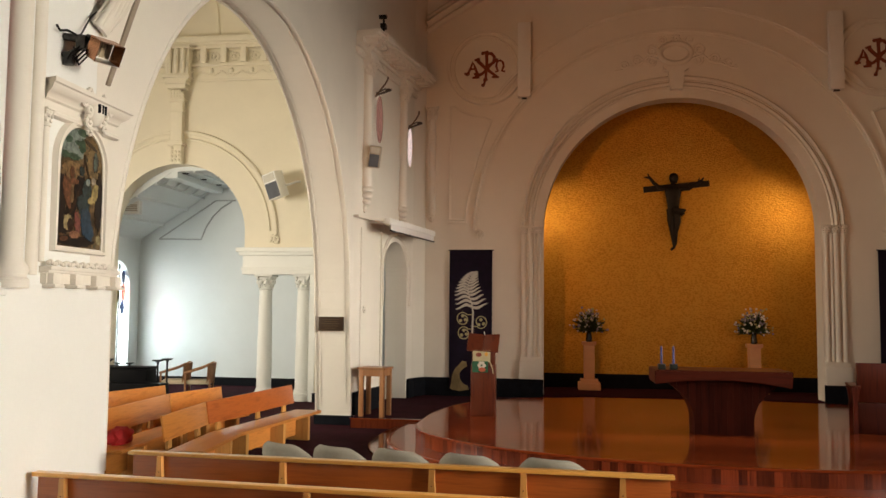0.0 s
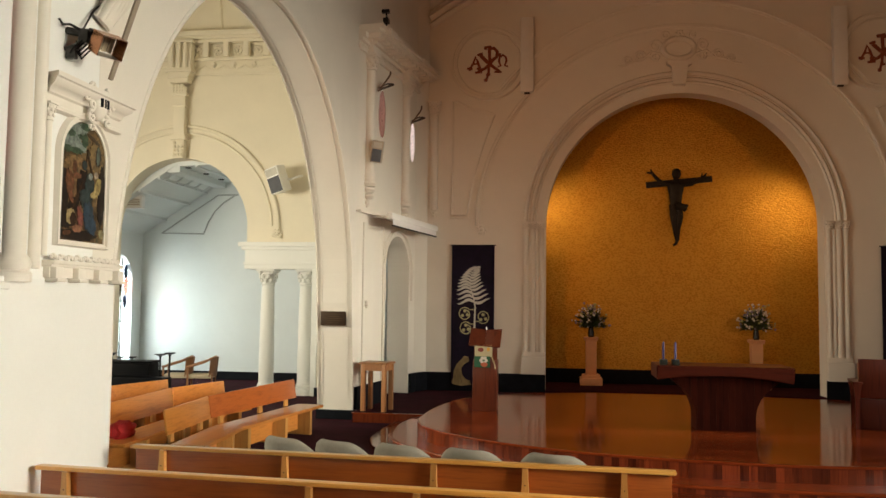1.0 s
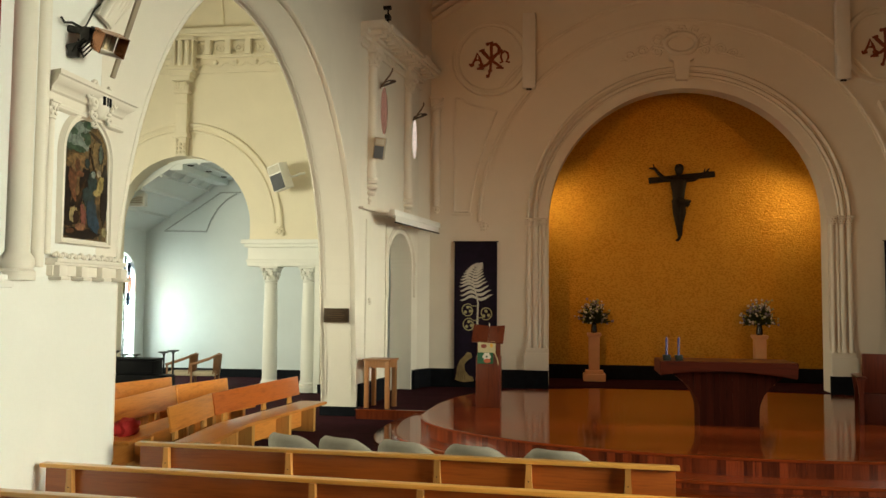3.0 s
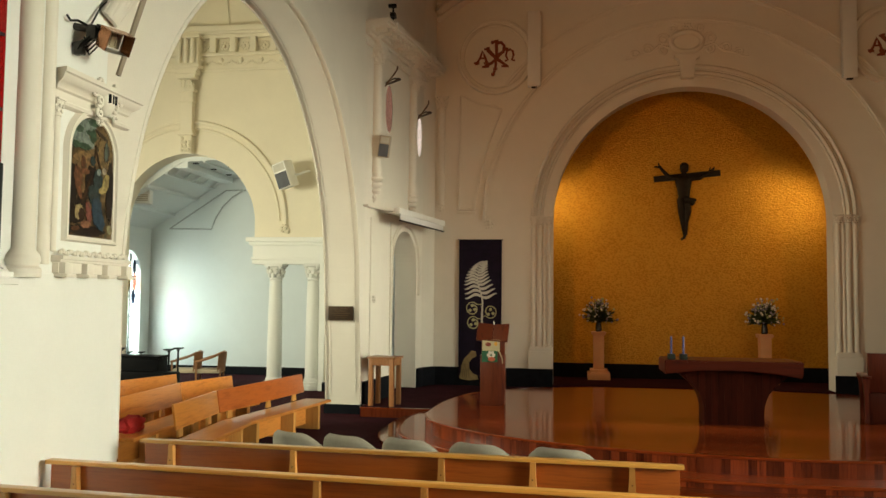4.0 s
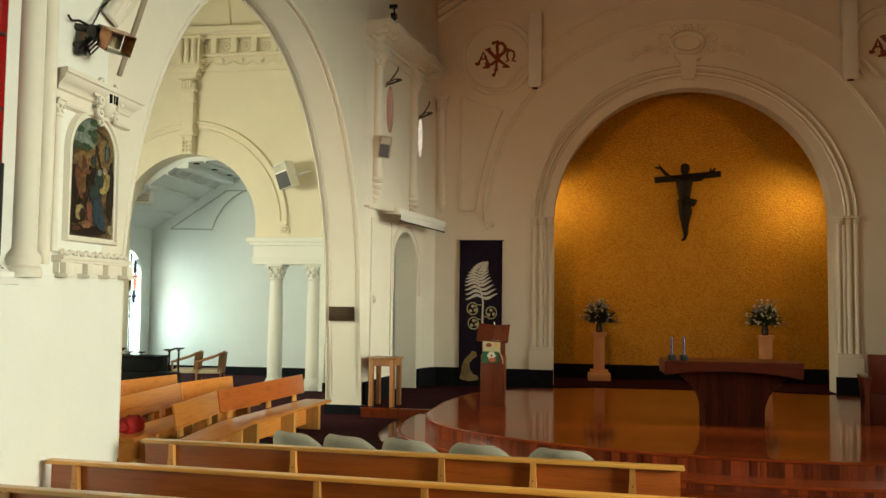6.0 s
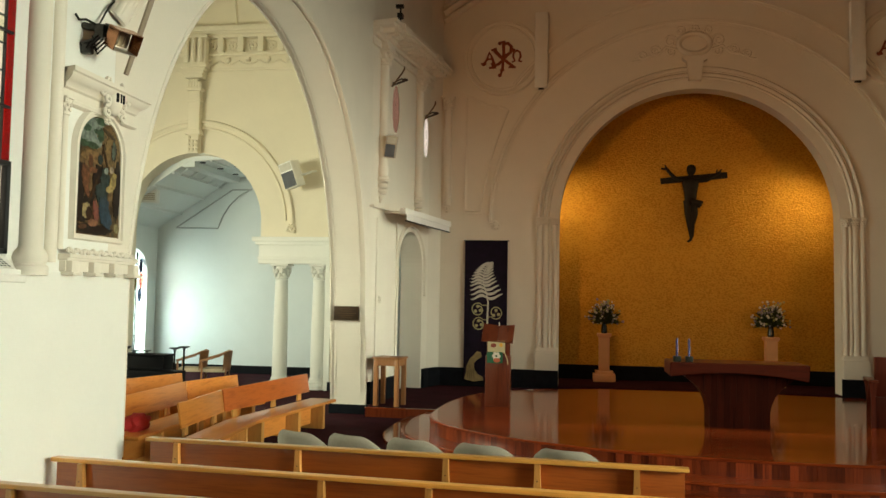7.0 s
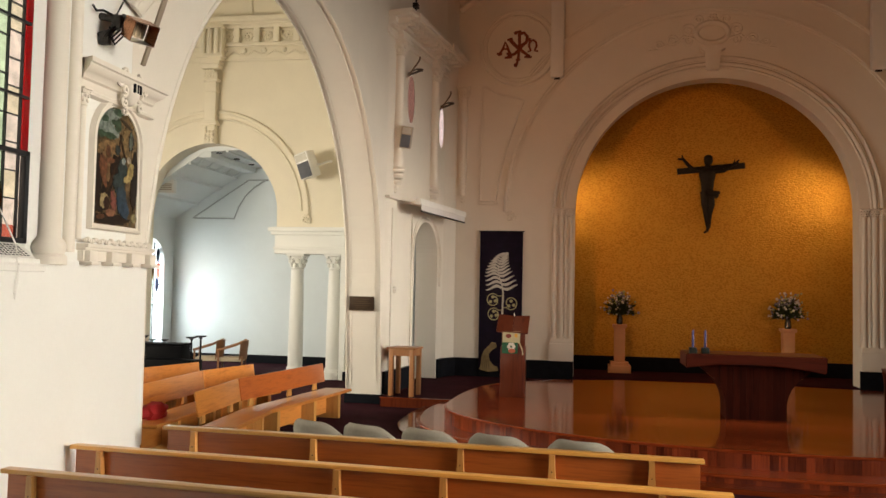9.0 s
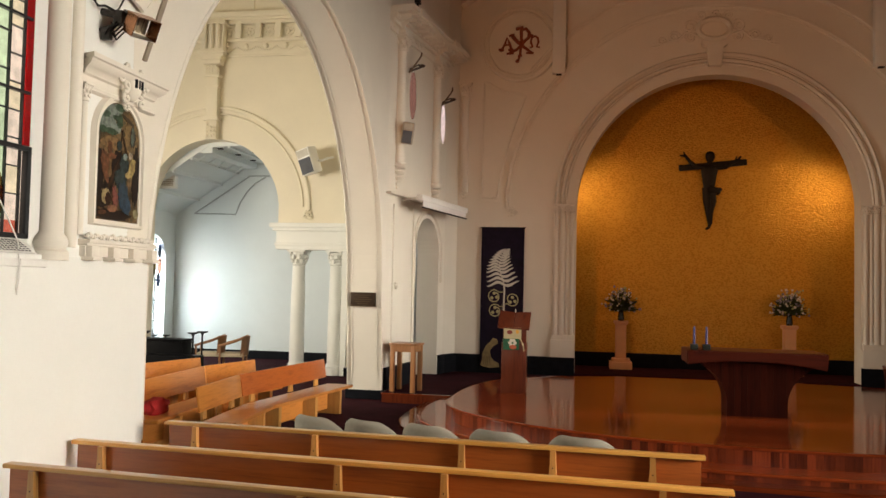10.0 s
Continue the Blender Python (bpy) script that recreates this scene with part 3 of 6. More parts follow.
for i in range(3):
    setting("trim_numeral", boxes((XW + 0.115, XW + 0.141, 6.03 + 0.042 * i, 6.045 + 0.042 * i, 3.72, 3.79)), BLACK, "dark painted numeral stroke on the tablet", "trim")
co = bmesh.new()
box(co, XW - 0.05, XW + 0.1, 5.54, 6.5, 2.44, 2.47, 0.006)
box(co, XW - 0.05, XW + 0.05, 5.56, 6.5, 2.34, 2.42, 0.006)
box(co, XW - 0.05, XW + 0.08, 5.54, 6.5, 2.42, 2.45, 0.006)
for i in range(4):
    box(co, XW, XW + 0.1, 5.57 + 0.285 * i, 5.67 + 0.285 * i, 2.33, 2.42, 0.01)
    box(co, XW, XW + 0.12, 5.56 + 0.285 * i, 5.68 + 0.285 * i, 2.31, 2.335, 0.006)
rnd = random.Random(3)
for i in range(34):
    ball(co, (XW + 0.06, 5.56 + 0.028 * i, 2.495 + 0.008 * math.sin(i * 1.7)), rnd.uniform(0.016, 0.024), 6)
trim("trim_corbel", co, PLASTER, "carved plaster corbel shelf with blocks")
ps = bmesh.new()
lathe(ps, [(0.03, 2.5), (0.03, 3.55)], 10, Matrix.Translation((XW + 0.01, 5.53, 0)))
capital(ps, Matrix.Identity(4), XW + 0.01, 3.5, 3.64, 0.034, 5.53)
trim("trim_pilaster_shaft", ps, PLASTER, "slim plaster shaft of the pilaster")
fr = bmesh.new()
fl_loop = arch_loop(5.675, 6.345, 2.61, 3.29, 28)
run(fr, [(XW, y, z) for y, z in fl_loop], (1, 0, 0), 0.045, 0.07, STEP, True)
trim("trim_picture_frame", fr, PLASTER, "white arched plaster frame round the painting")

# engaged column by the window
ec = bmesh.new()
lathe(ec, [(0.13, 2.3), (0.13, 2.36), (0.11, 2.38), (0.125, 2.42), (0.115, 2.46), (0.085, 2.5), (0.085, 7.0)], 20, Matrix.Translation((XW - 0.02, 5.24, 0)))
lathe(ec, [(0.05, 2.4), (0.05, 7.0)], 12, Matrix.Translation((XW + 0.01, 5.42, 0)))
trim("trim_window_column", ec, PLASTER, "engaged plaster column beside the window")

# oblique wall: half columns with capitals and corbels, cornice with blocks
NS = (OBL.to_3x3() @ Vector((0, -1, 0)))
for i, u in enumerate((0.45, 2.52)):
    hc = bmesh.new()
    z0 = 4.5 if i == 0 else 4.35
    lathe(hc, [(0.1, z0), (0.13, z0 + 0.08), (0.11, z0 + 0.2), (0.1, z0 + 0.3), (0.1, 6.7)], 14, OBL @ Matrix.Translation((u, -0.05, 0)))
    for q in range(3):
        lathe(hc, [(0.12 - 0.02 * q, z0 - 0.12 * q - 0.1), (0.145 - 0.02 * q, z0 - 0.12 * q - 0.05), (0.12 - 0.02 * q, z0 - 0.12 * q)], 12, OBL @ Matrix.Translation((u, -0.05, 0)))
    ornament(hc, OBL, u, z0 - 0.42, 0.09, 21 + i)
    capital(hc, OBL, u, 6.68, 6.98, 0.11, -0.05)
    trim("trim_half_column", hc, PLASTER, "engaged plaster column on a carved corbel")
hc = bmesh.new()
capital(hc, FRONT, -2.85, 6.55, 6.85, 0.1, -0.05)
lathe(hc, [(0.085, 4.3), (0.085, 6.55)], 12, FRONT @ Matrix.Translation((-2.85, -0.03, 0)))
ornament(hc, FRONT, -2.85, 4.25, 0.11, 31)
trim("trim_half_column", hc, PLASTER, "engaged plaster column on a carved corbel")
cn = bmesh.new()
for z0, z1, o in ((6.98, 7.05, 0.05), (7.05, 7.14, 0.03), (7.14, 7.2, 0.1), (7.2, 7.3, 0.16), (7.3, 7.36, 0.44), (7.36, 7.43, 0.5)):
    box(cn, -0.1, SLEN + 0.1, -o, 0.05, z0, z1, 0.008, OBL)
    for u in (0.45, 2.52):
        box(cn, u - 0.2, u + 0.2, -min(o + 0.14, 0.53), 0, z0, z1 + 0.003, 0.008, OBL)
for i in range(15):
    box(cn, 0.04 + 0.23 * i, 0.13 + 0.23 * i, -0.4, -0.12, 7.2, 7.302, 0.014, OBL)
    ornament(cn, OBL @ Matrix.Translation((0, -0.28, 0)), 0.2 + 0.23 * i, 7.28, 0.05, i, 6)
for i in range(28):
    box(cn, 0.0 + 0.123 * i, 0.06 + 0.123 * i, -0.49, -0.42, 7.25, 7.302, 0.006, OBL)
for i in range(44):
    ball(cn, OBL @ Vector((0.02 + 0.077 * i, -0.1, 7.13)), 0.028, 6)
rnd = random.Random(6)
for i in range(60):
    ball(cn, OBL @ Vector((rnd.uniform(0, SLEN), -0.04, rnd.uniform(7.03, 7.13))), rnd.uniform(0.02, 0.04), 6)
trim("trim_sanctuary_cornice", cn, PLASTER, "ornate plaster cornice with blocks and beads")
vr = bmesh.new()
for k, (out, wide) in enumerate(((0.16, 0.13), (0.24, 0.16), (0.14, 0.12))):
    pts = []
    for i in range(61):
        x = -2.98 + 11.34 * i / 60
        q = (x - CX) / 5.68
        pts.append((x, YW, 8.66 + 0.16 * k + 1.9 * (1 - q * q)))
    run(vr, pts, NF, out, wide)
trim("trim_vault_rib", vr, PLASTER, "moulded plaster vault rib along the altar wall")
nm = bmesh.new()
run(nm, on_wall(OBL, [(1.43, 2.2)] + arc(2.275, 2.85, 0.86, 180, 0, 30) + [(3.12, 2.2)]), tuple(NS), 0.05, 0.09, STEP)
ornament(nm, OBL, 0.5, 2.12, 0.08, 41)
for u in (0.3, 1.36):
    box(nm, u, u + 0.05, -0.03, 0.0, 0.6, 3.7, 0.008, OBL)
trim("trim_niche", nm, PLASTER, "plaster moulding round the doorway niche")
setting("trim_shelf_ledge", plate([[(-0.1, 3.86), (1.9, 3.86), (1.9, 3.9), (-0.1, 3.9)]], 0.12, m=OBL @ Matrix.Translation((0, -0.12, 0))), PLASTER, "narrow white ledge along the side wall", "trim")

# transept wall: entablature, columns, arch ring, console, cornice
TR = Matrix.Translation((0, YT, 0))
en = bmesh.new()
for z0, z1, o in ((2.9, 3.0, 0.04), (3.0, 3.06, 0.06), (3.06, 3.34, 0.03), (3.34, 3.42, 0.1), (3.42, 3.52, 0.16)):
    box(en, -7.2 - o, -4.45, YT - o, YT + 0.42, z0, z1, 0.008)
trim("trim_entablature", en, WHITE_WALL, "moulded cream entablature over the columns")
for x, r in ((-6.73, 0.165), (-5.82, 0.15)):
    t = thing("column", "round cream plaster column with a leafy capital", "column", "transept columns", pose(x, YT + 0.2, 0))
    t["kind"] = "structure"
    part("shaft", lathe(bmesh.new(), [(r * 1.04, 0.26), (r * 1.05, 0.8), (r * 0.98, 1.8), (r * 0.88, 2.52)], 28), WHITE_WALL, t)
    part("base", lathe(bmesh.new(), [(r * 1.5, 0), (r * 1.5, 0.1), (r * 1.4, 0.12), (r * 1.42, 0.17), (r * 1.2, 0.19), (r * 1.22, 0.23), (r * 1.05, 0.27)], 28), WHITE_WALL, t)
    part("capital", capital(bmesh.new(), Matrix.Identity(4), 0, 2.52, 2.9, r * 0.86), WHITE_WALL, t)
setting("trim_column_pier", boxes((-5.6, -5.46, YT - 0.04, YT + 0.44, 0, 2.9), bevel=0.01), WHITE_WALL, "cream pilaster behind the columns", "trim")
ra = bmesh.new()
run(ra, on_wall(TR, arc(-8.9, 3.83, 2.44, 0, 180, 50)), NF, 0.06, 0.13, STEP)
run(ra, on_wall(TR, arc(-8.9, 3.83, 2.3, 2, 178, 50)), NF, 0.03, 0.05)
for s in (-1, 1):
    ornament(ra, TR, -8.9 + s * 2.44, 3.72, 0.13, 51)
trim("trim_transept_arch", ra, PLASTER_CREAM, "cream arch moulding ending in rosettes")
cs = bmesh.new()
box(cs, -9.05, -8.77, YT - 0.16, YT, 6.05, 7.0, 0.01)
for z0, z1, o in ((5.5, 5.95, 0.0), (5.95, 6.0, 0.06), (6.0, 6.06, 0.03), (6.75, 6.79, 0.03), (7.0, 7.06, 0.05), (7.3, 7.4, 0.08), (7.4, 7.48, 0.12)):
    box(cs, -9.05 - o, -8.77 + o, YT - 0.16 - o, YT, z0, z1, 0.008)
for i in range(14):
    ball(cs, (-9.05 + 0.28 * (i % 5) / 4, YT - 0.17, 7.1 + 0.07 * (i // 5)), 0.05, 6)
for i in range(10):
    ball(cs, (-9.0 + 0.18 * (i % 3) / 2, YT - 0.17, 5.58 + 0.1 * (i // 3)), 0.045, 6)
box(cs, -9.2, -8.62, YT - 0.24, YT, 7.48, 8.35, 0.02)
for z in (7.55, 8.25):
    box(cs, -9.25, -8.57, YT - 0.3, YT, z, z + 0.06, 0.01)
for u in (-9.08, -8.91, -8.74):
    sweep(cs, [(u, YT - 0.24, 7.66), (u, YT - 0.28, 7.9), (u, YT - 0.28, 8.18)], sized(BEAD, 0.05, 0.1), NF)
    ball(cs, (u, YT - 0.28, 8.2), 0.06, 7)
trim("trim_console", cs, PLASTER_CREAM, "carved cream console and capital over the arch")
tc = bmesh.new()
for z0, z1, o in ((7.5, 7.56, 0.05), (7.56, 7.86, 0.02), (7.86, 7.93, 0.08), (8.28, 8.36, 0.12), (8.36, 8.42, 0.18), (8.42, 8.55, 0.22)):
    box(tc, TX0, -4.42, YT - o, YT, z0, z1, 0.008)
for i in range(20):
    x = -8.38 - 5.5 + 0.5 * i
    box(tc, x, x + 0.14, YT - 0.13, YT, 7.93, 8.3, 0.012)
    for q in range(9):
        an = 2 * math.pi * q / 9
        ball(tc, (x + 0.32 + 0.1 * math.cos(an), YT - 0.015, 8.1 + 0.085 * math.sin(an)), 0.034, 6, (1.0, 0.6, 1.0))
    ball(tc, (x + 0.32, YT - 0.02, 8.1), 0.04, 6)
    box(tc, x + 0.17, x + 0.47, YT - 0.03, YT, 7.945, 7.965, 0.004)
    box(tc, x + 0.17, x + 0.47, YT - 0.03, YT, 8.235, 8.255, 0.004)
    for q in range(13):
        ball(tc, (x + 0.02 + 0.038 * q, YT - 0.02, 7.73 - 0.08 * math.sin(q * math.pi / 12)), 0.03, 6)
    ball(tc, (x + 0.25, YT - 0.02, 7.76), 0.07, 7)
trim("trim_transept_cornice", tc, PLASTER_CREAM, "deep cream cornice with carved blocks")
tv = bmesh.new()
for x in (-7.95, -9.7, -6.2):
    tube(tv, [(x, YT - 0.01, 8.5), (x - 0.08, YT - 0.01, 9.3), (x - 0.2, YT - 0.01, 9.95)], 0.035, 6)
trim("trim_transept_rib", tv, PLASTER_CREAM, "slim ribs above the transept cornice")

# chapel wall beading
ch = bmesh.new()
for pts in ([(-10.95, 4.0), (-9.32, 5.06), (-8.75, 5.06)], [(-10.95, 4.0), (-9.72, 3.98), (-9.6, 4.3), (-9.4, 4.62), (-9.15, 4.86), (-8.85, 5.04)]):
    tube(ch, [(x, YC - 0.01, z) for x, z in pts], 0.02, 6)
trim("trim_chapel_truss", ch, plain("grey_trim", (0.42, 0.44, 0.44), 0.6), "thin grey roof-line beading on the chapel wall")

# ---- windows ----
def clear_tint(name, color, rough=0.25):
    """Coloured leaded glass that lets the daylight through."""
    m, nt, b = material(name)
    out = nt.nodes["Material Output"]
    v = coords(nt)
    n = noise_at(nt, v, 9.0)
    col = ramp(nt, n, [(0.3, tuple(c * 0.82 for c in color)), (0.7, color)])
    tr = nt.nodes.new("ShaderNodeBsdfTransparent")
    gl = nt.nodes.new("ShaderNodeBsdfGlossy")
    gl.inputs["Roughness"].default_value = rough
    mix = nt.nodes.new("ShaderNodeMixShader")
    mix.inputs[0].default_value = 0.06
    nt.links.new(col, tr.inputs[0])
    nt.links.new(tr.outputs[0], mix.inputs[1])
    nt.links.new(gl.outputs[0], mix.inputs[2])
    nt.links.new(mix.outputs[0], out.inputs[0])
    return m


GL_GREEN = clear_tint("green_glass", (0.86, 0.94, 0.8))
GL_YELLOW = clear_tint("yellow_glass", (0.96, 0.97, 0.8))
GL_PINK = clear_tint("pink_glass", (0.98, 0.88, 0.84))
GL_PEACH = clear_tint("peach_glass", (0.98, 0.89, 0.78))
GL_RED = clear_tint("red_glass", (0.6, 0.03, 0.05))
GL_GREY = clear_tint("grey_glass", (0.78, 0.78, 0.75))
GL_OCHRE = clear_tint("ochre_glass", (0.42, 0.3, 0.12))
GL_ROSE = clear_tint("rose_glass", (0.8, 0.4, 0.34))
GL_CLEAR = clear_tint("pale_glass", (0.86, 0.92, 0.95))
GL_BLUE = clear_tint("blue_glass", (0.08, 0.12, 0.22))
# pale daylight sky outside the nave window
dm, dn, db = material("daylight_glow")
em = dn.nodes.new("ShaderNodeEmission")
em.inputs[1].default_value = 1.35
dn.links.new(ramp(dn, noise_at(dn, coords(dn), 0.7), [(0.3, (0.62, 0.68, 0.62)), (0.7, (0.95, 0.97, 0.9))]), em.inputs[0])
dn.links.new(em.outputs[0], dn.nodes["Material Output"].inputs[0])
setting("backdrop", boxes((-6.05, -6.0, 4.6, 8.6, 1.4, 7.2)), dm, "pale overcast sky outside the nave window", "sky")
LEAD = plain("lead_came", (0.02, 0.022, 0.025), 0.5, 0.4)
WHITE_PAINT = plain("white_enamel", (0.78, 0.77, 0.73), 0.35, vary=0.03)
GREY_GRILLE = plain("grey_speaker_cloth", (0.1, 0.105, 0.12), 0.8, vary=0.15, grain=200, bumps=0.3)

GX = XW - 0.1
win = thing("window_1", "tall leaded stained-glass window in pastel colours with a red border", "window")
win["kind"] = "structure"


def pane(y0, y1, z0, z1, mat, name="pane"):
    ob = part(name, boxes((GX - 0.004, GX + 0.004, y0, y1, z0, z1)), mat, win, smooth=None)
    return ob


cols = [(4.995, 5.09, 0), (4.85, 4.995, 1), (4.61, 4.85, 2), (4.36, 4.61, 3), (4.11, 4.36, 2), (3.86, 4.11, 3)]
rnd = random.Random(12)
for y0, y1, k in cols:
    if k == 0:
        zs = [2.46, 2.56, 3.05, 3.45, 3.85, 4.25, 4.65]
    elif k == 1:
        zs = [2.46, 2.56] + [2.74 + 0.19 * i for i in range(11)]
    else:
        zs = [2.46, 2.56, 3.05] + [3.05 + 0.26 * i for i in range(1, 7)]
    for i, (a, b) in enumerate(zip(zs, zs[1:])):
        mat = (GL_RED, (GL_PINK, GL_PINK, GL_PEACH)[i % 3], GL_GREEN, GL_YELLOW)[k]
        if i == 0:
            mat = GL_ROSE if k < 2 else GL_PINK
        if k == 0 and b <= 3.05:
            mat = GL_PINK
        pane(y0, y1, a, b, mat)
lead = bmesh.new()
for y0, y1, k in cols:
    box(lead, GX - 0.008, GX + 0.012, y0 - 0.006, y0 + 0.006, 2.46, 4.66)
for z in (3.31, 3.57, 3.83, 4.09, 4.35):
    box(lead, GX - 0.008, GX + 0.012, 3.8, 4.86, z - 0.005, z + 0.005)
for z in (3.45, 3.97, 4.49):
    box(lead, GX - 0.01, GX + 0.02, 3.8, 5.06, z - 0.009, z + 0.009)
for i in range(11):
    z = 2.74 + 0.19 * i
    box(lead, GX - 0.008, GX + 0.012, 4.85, 4.995, z - 0.004, z + 0.004)
part("leading", lead, LEAD, win, "dark lead strips", None)
part("casement_frame", boxes((GX - 0.02, GX + 0.03, 5.045, 5.085, 2.44, 3.08), (GX - 0.02, GX + 0.03, 3.8, 5.085, 3.045, 3.08), (GX - 0.02, GX + 0.03, 3.8, 5.085, 2.44, 2.475), bevel=0.006), LEAD, win, "dark metal opening casement")
for r0, mat, nm in ((0.30, GL_OCHRE, "medallion_band"), (0.22, GL_GREY, "medallion_glass")):
    d = bmesh.new()
    bmesh.ops.create_circle(d, cap_ends=True, segments=32, radius=r0, matrix=Matrix.Translation((GX + 0.007 + (0.004 if r0 < 0.3 else 0), 4.55, 2.72)) @ Matrix.Rotation(radians(90), 4, "Y"))
    bmesh.ops.solidify(d, geom=d.faces, thickness=0.003)
    part(nm, d, mat, win)
d = bmesh.new()
ball(d, (GX + 0.016, 4.79, 2.72), 0.06, 12, (0.08, 0.8, 1.2))
part("medallion_petal", d, GL_ROSE, win)
rv = slab([(GX - 0.05, 5.1), (GX + 0.004, 5.1), (XW - 0.001, 5.215), (XW - 0.001, 6.24), (GX - 0.05, 6.24)], 2.28, 6.8)
setting("trim_window_splay", rv, WHITE_WALL, "white splayed plaster reveal beside the window", "trim")
setting("trim_window_reveal", boxes((XW - 0.645, GX - 0.05, 2.72, 6.19, 2.3, 2.4), bevel=0.004), PLASTER, "white plaster reveal of the window", "trim")
sill = bmesh.new()
vs = [sill.verts.new(p) for p in ((GX, 2.72, 2.42), (GX, 5.1, 2.42), (XW + 0.03, 5.16, 2.29), (XW + 0.03, 2.72, 2.29), (GX, 2.72, 2.2), (GX, 5.1, 2.2), (XW + 0.03, 5.16, 2.25), (XW + 0.03, 2.72, 2.25))]
for f in ((0, 1, 2, 3), (7, 6, 5, 4), (3, 2, 6, 7), (1, 5, 6, 2), (0, 3, 7, 4), (0, 4, 5, 1)):
    sill.faces.new([vs[i] for i in f])
setting("trim_window_sill", sill, WHITE_PAINT, "sloping white window sill", "trim")
gr = thing("vent_grille", "white perforated metal vent grille on the window sill", "vent grille")
gm = Matrix.Translation((GX + 0.01, 0, 2.43)) @ Matrix.Rotation(math.atan2(0.125, 0.18), 4, "Y")
g = bmesh.new()
box(g, 0.0, 0.17, 4.0, 5.0, 0.0, 0.01, 0.002, gm)
part("plate", g, WHITE_PAINT, gr)
g = bmesh.new()
for i in range(26):
    for j in range(6):
        y = 4.03 + 0.037 * i
        box(g, 0.02 + 0.024 * j, 0.033 + 0.024 * j, y, y + 0.02, 0.0095, 0.0115, m=gm)
part("slots", g, LEAD, gr, "dark slots")
cd = thing("pull_cord", "thin white window cord hanging over the sill", "cord")
tb = bmesh.new()
tube(tb, [(GX + 0.05, 4.6, 2.95), (GX + 0.07, 4.72, 2.7), (XW + 0.02, 4.86, 2.42), (XW + 0.035, 4.87, 2.25), (XW + 0.03, 4.85, 2.1), (XW + 0.02, 4.87, 2.06), (XW + 0.02, 4.89, 2.16), (XW + 0.035, 4.88, 2.3)], 0.005, 6)
part("cord", tb, WHITE_PAINT, cd)
sk = thing("wall_plate", "small white blank socket plate on the wall", "socket")
part("plate", boxes((XW - 0.002, XW + 0.012, 4.78, 4.92, 2.03, 2.09), bevel=0.003), WHITE_PAINT, sk)

cw = thing("window_2", "bright round-headed chapel window with dark leaded figures of leaves", "window")
cw["kind"] = "structure"
CWX = -11.62
g = plate([arch_loop(19.6, 21.0, 0.5, 2.65, 20)], 0.01, m=along(CWX, 0, CWX, 1))
part("pane", g, GL_CLEAR, cw, smooth=None)
g = bmesh.new()
for y in (19.95, 20.3, 20.65):
    box(g, CWX - 0.02, CWX + 0.02, y - 0.01, y + 0.01, 0.5, 3.3)
for z in (1.0, 1.55, 2.1, 2.65):
    box(g, CWX - 0.02, CWX + 0.02, 19.6, 21.0, z - 0.01, z + 0.01)
part("leading", g, LEAD, cw)
for y, z, ry, rz, mat in ((20.82, 2.9, 0.1, 0.2, GL_BLUE), (20.85, 2.5, 0.12, 0.24, GL_ROSE), (20.8, 2.1, 0.11, 0.2, GL_BLUE), (20.5, 2.5, 0.14, 0.3, GL_OCHRE)):
    g = bmesh.new()
    ball(g, (CWX + 0.02, y, z), 1.0, 12, (0.006, ry, rz))
    part("coloured_piece", g, mat, cw)


SLIT_PINK = clear_tint("pink_slit_glass", (0.52, 0.35, 0.33))
SLIT_PALE = clear_tint("pale_slit_glass", (0.98, 0.86, 0.9))
for i, (u, w) in enumerate(((1.21, 6.0), (3.12, 5.78))):
    sw = thing("window_%d" % (3 + i), "narrow pink glass slit window", "window")
    sw["kind"] = "structure"
    part("pane", plate([arc(u, w, 0.185 if i == 0 else 0.155, 0, 345, 23, 0.49 if i == 0 else 0.45)], 0.01, m=OBL @ Matrix.Translation((0, -0.004, 0))), SLIT_PINK if i == 0 else SLIT_PALE, sw, smooth=None)
    # glowing plate added inside the wall to brighten the slit pane
    setting("backdrop_slit", plate([arc(u, w, 0.188 if i == 0 else 0.158, 0, 345, 23, 0.496 if i == 0 else 0.456)], 0.02, m=OBL @ Matrix.Translation((0, 0.01, 0))), dm, "glowing plate set just behind a slit window pane", "sky")


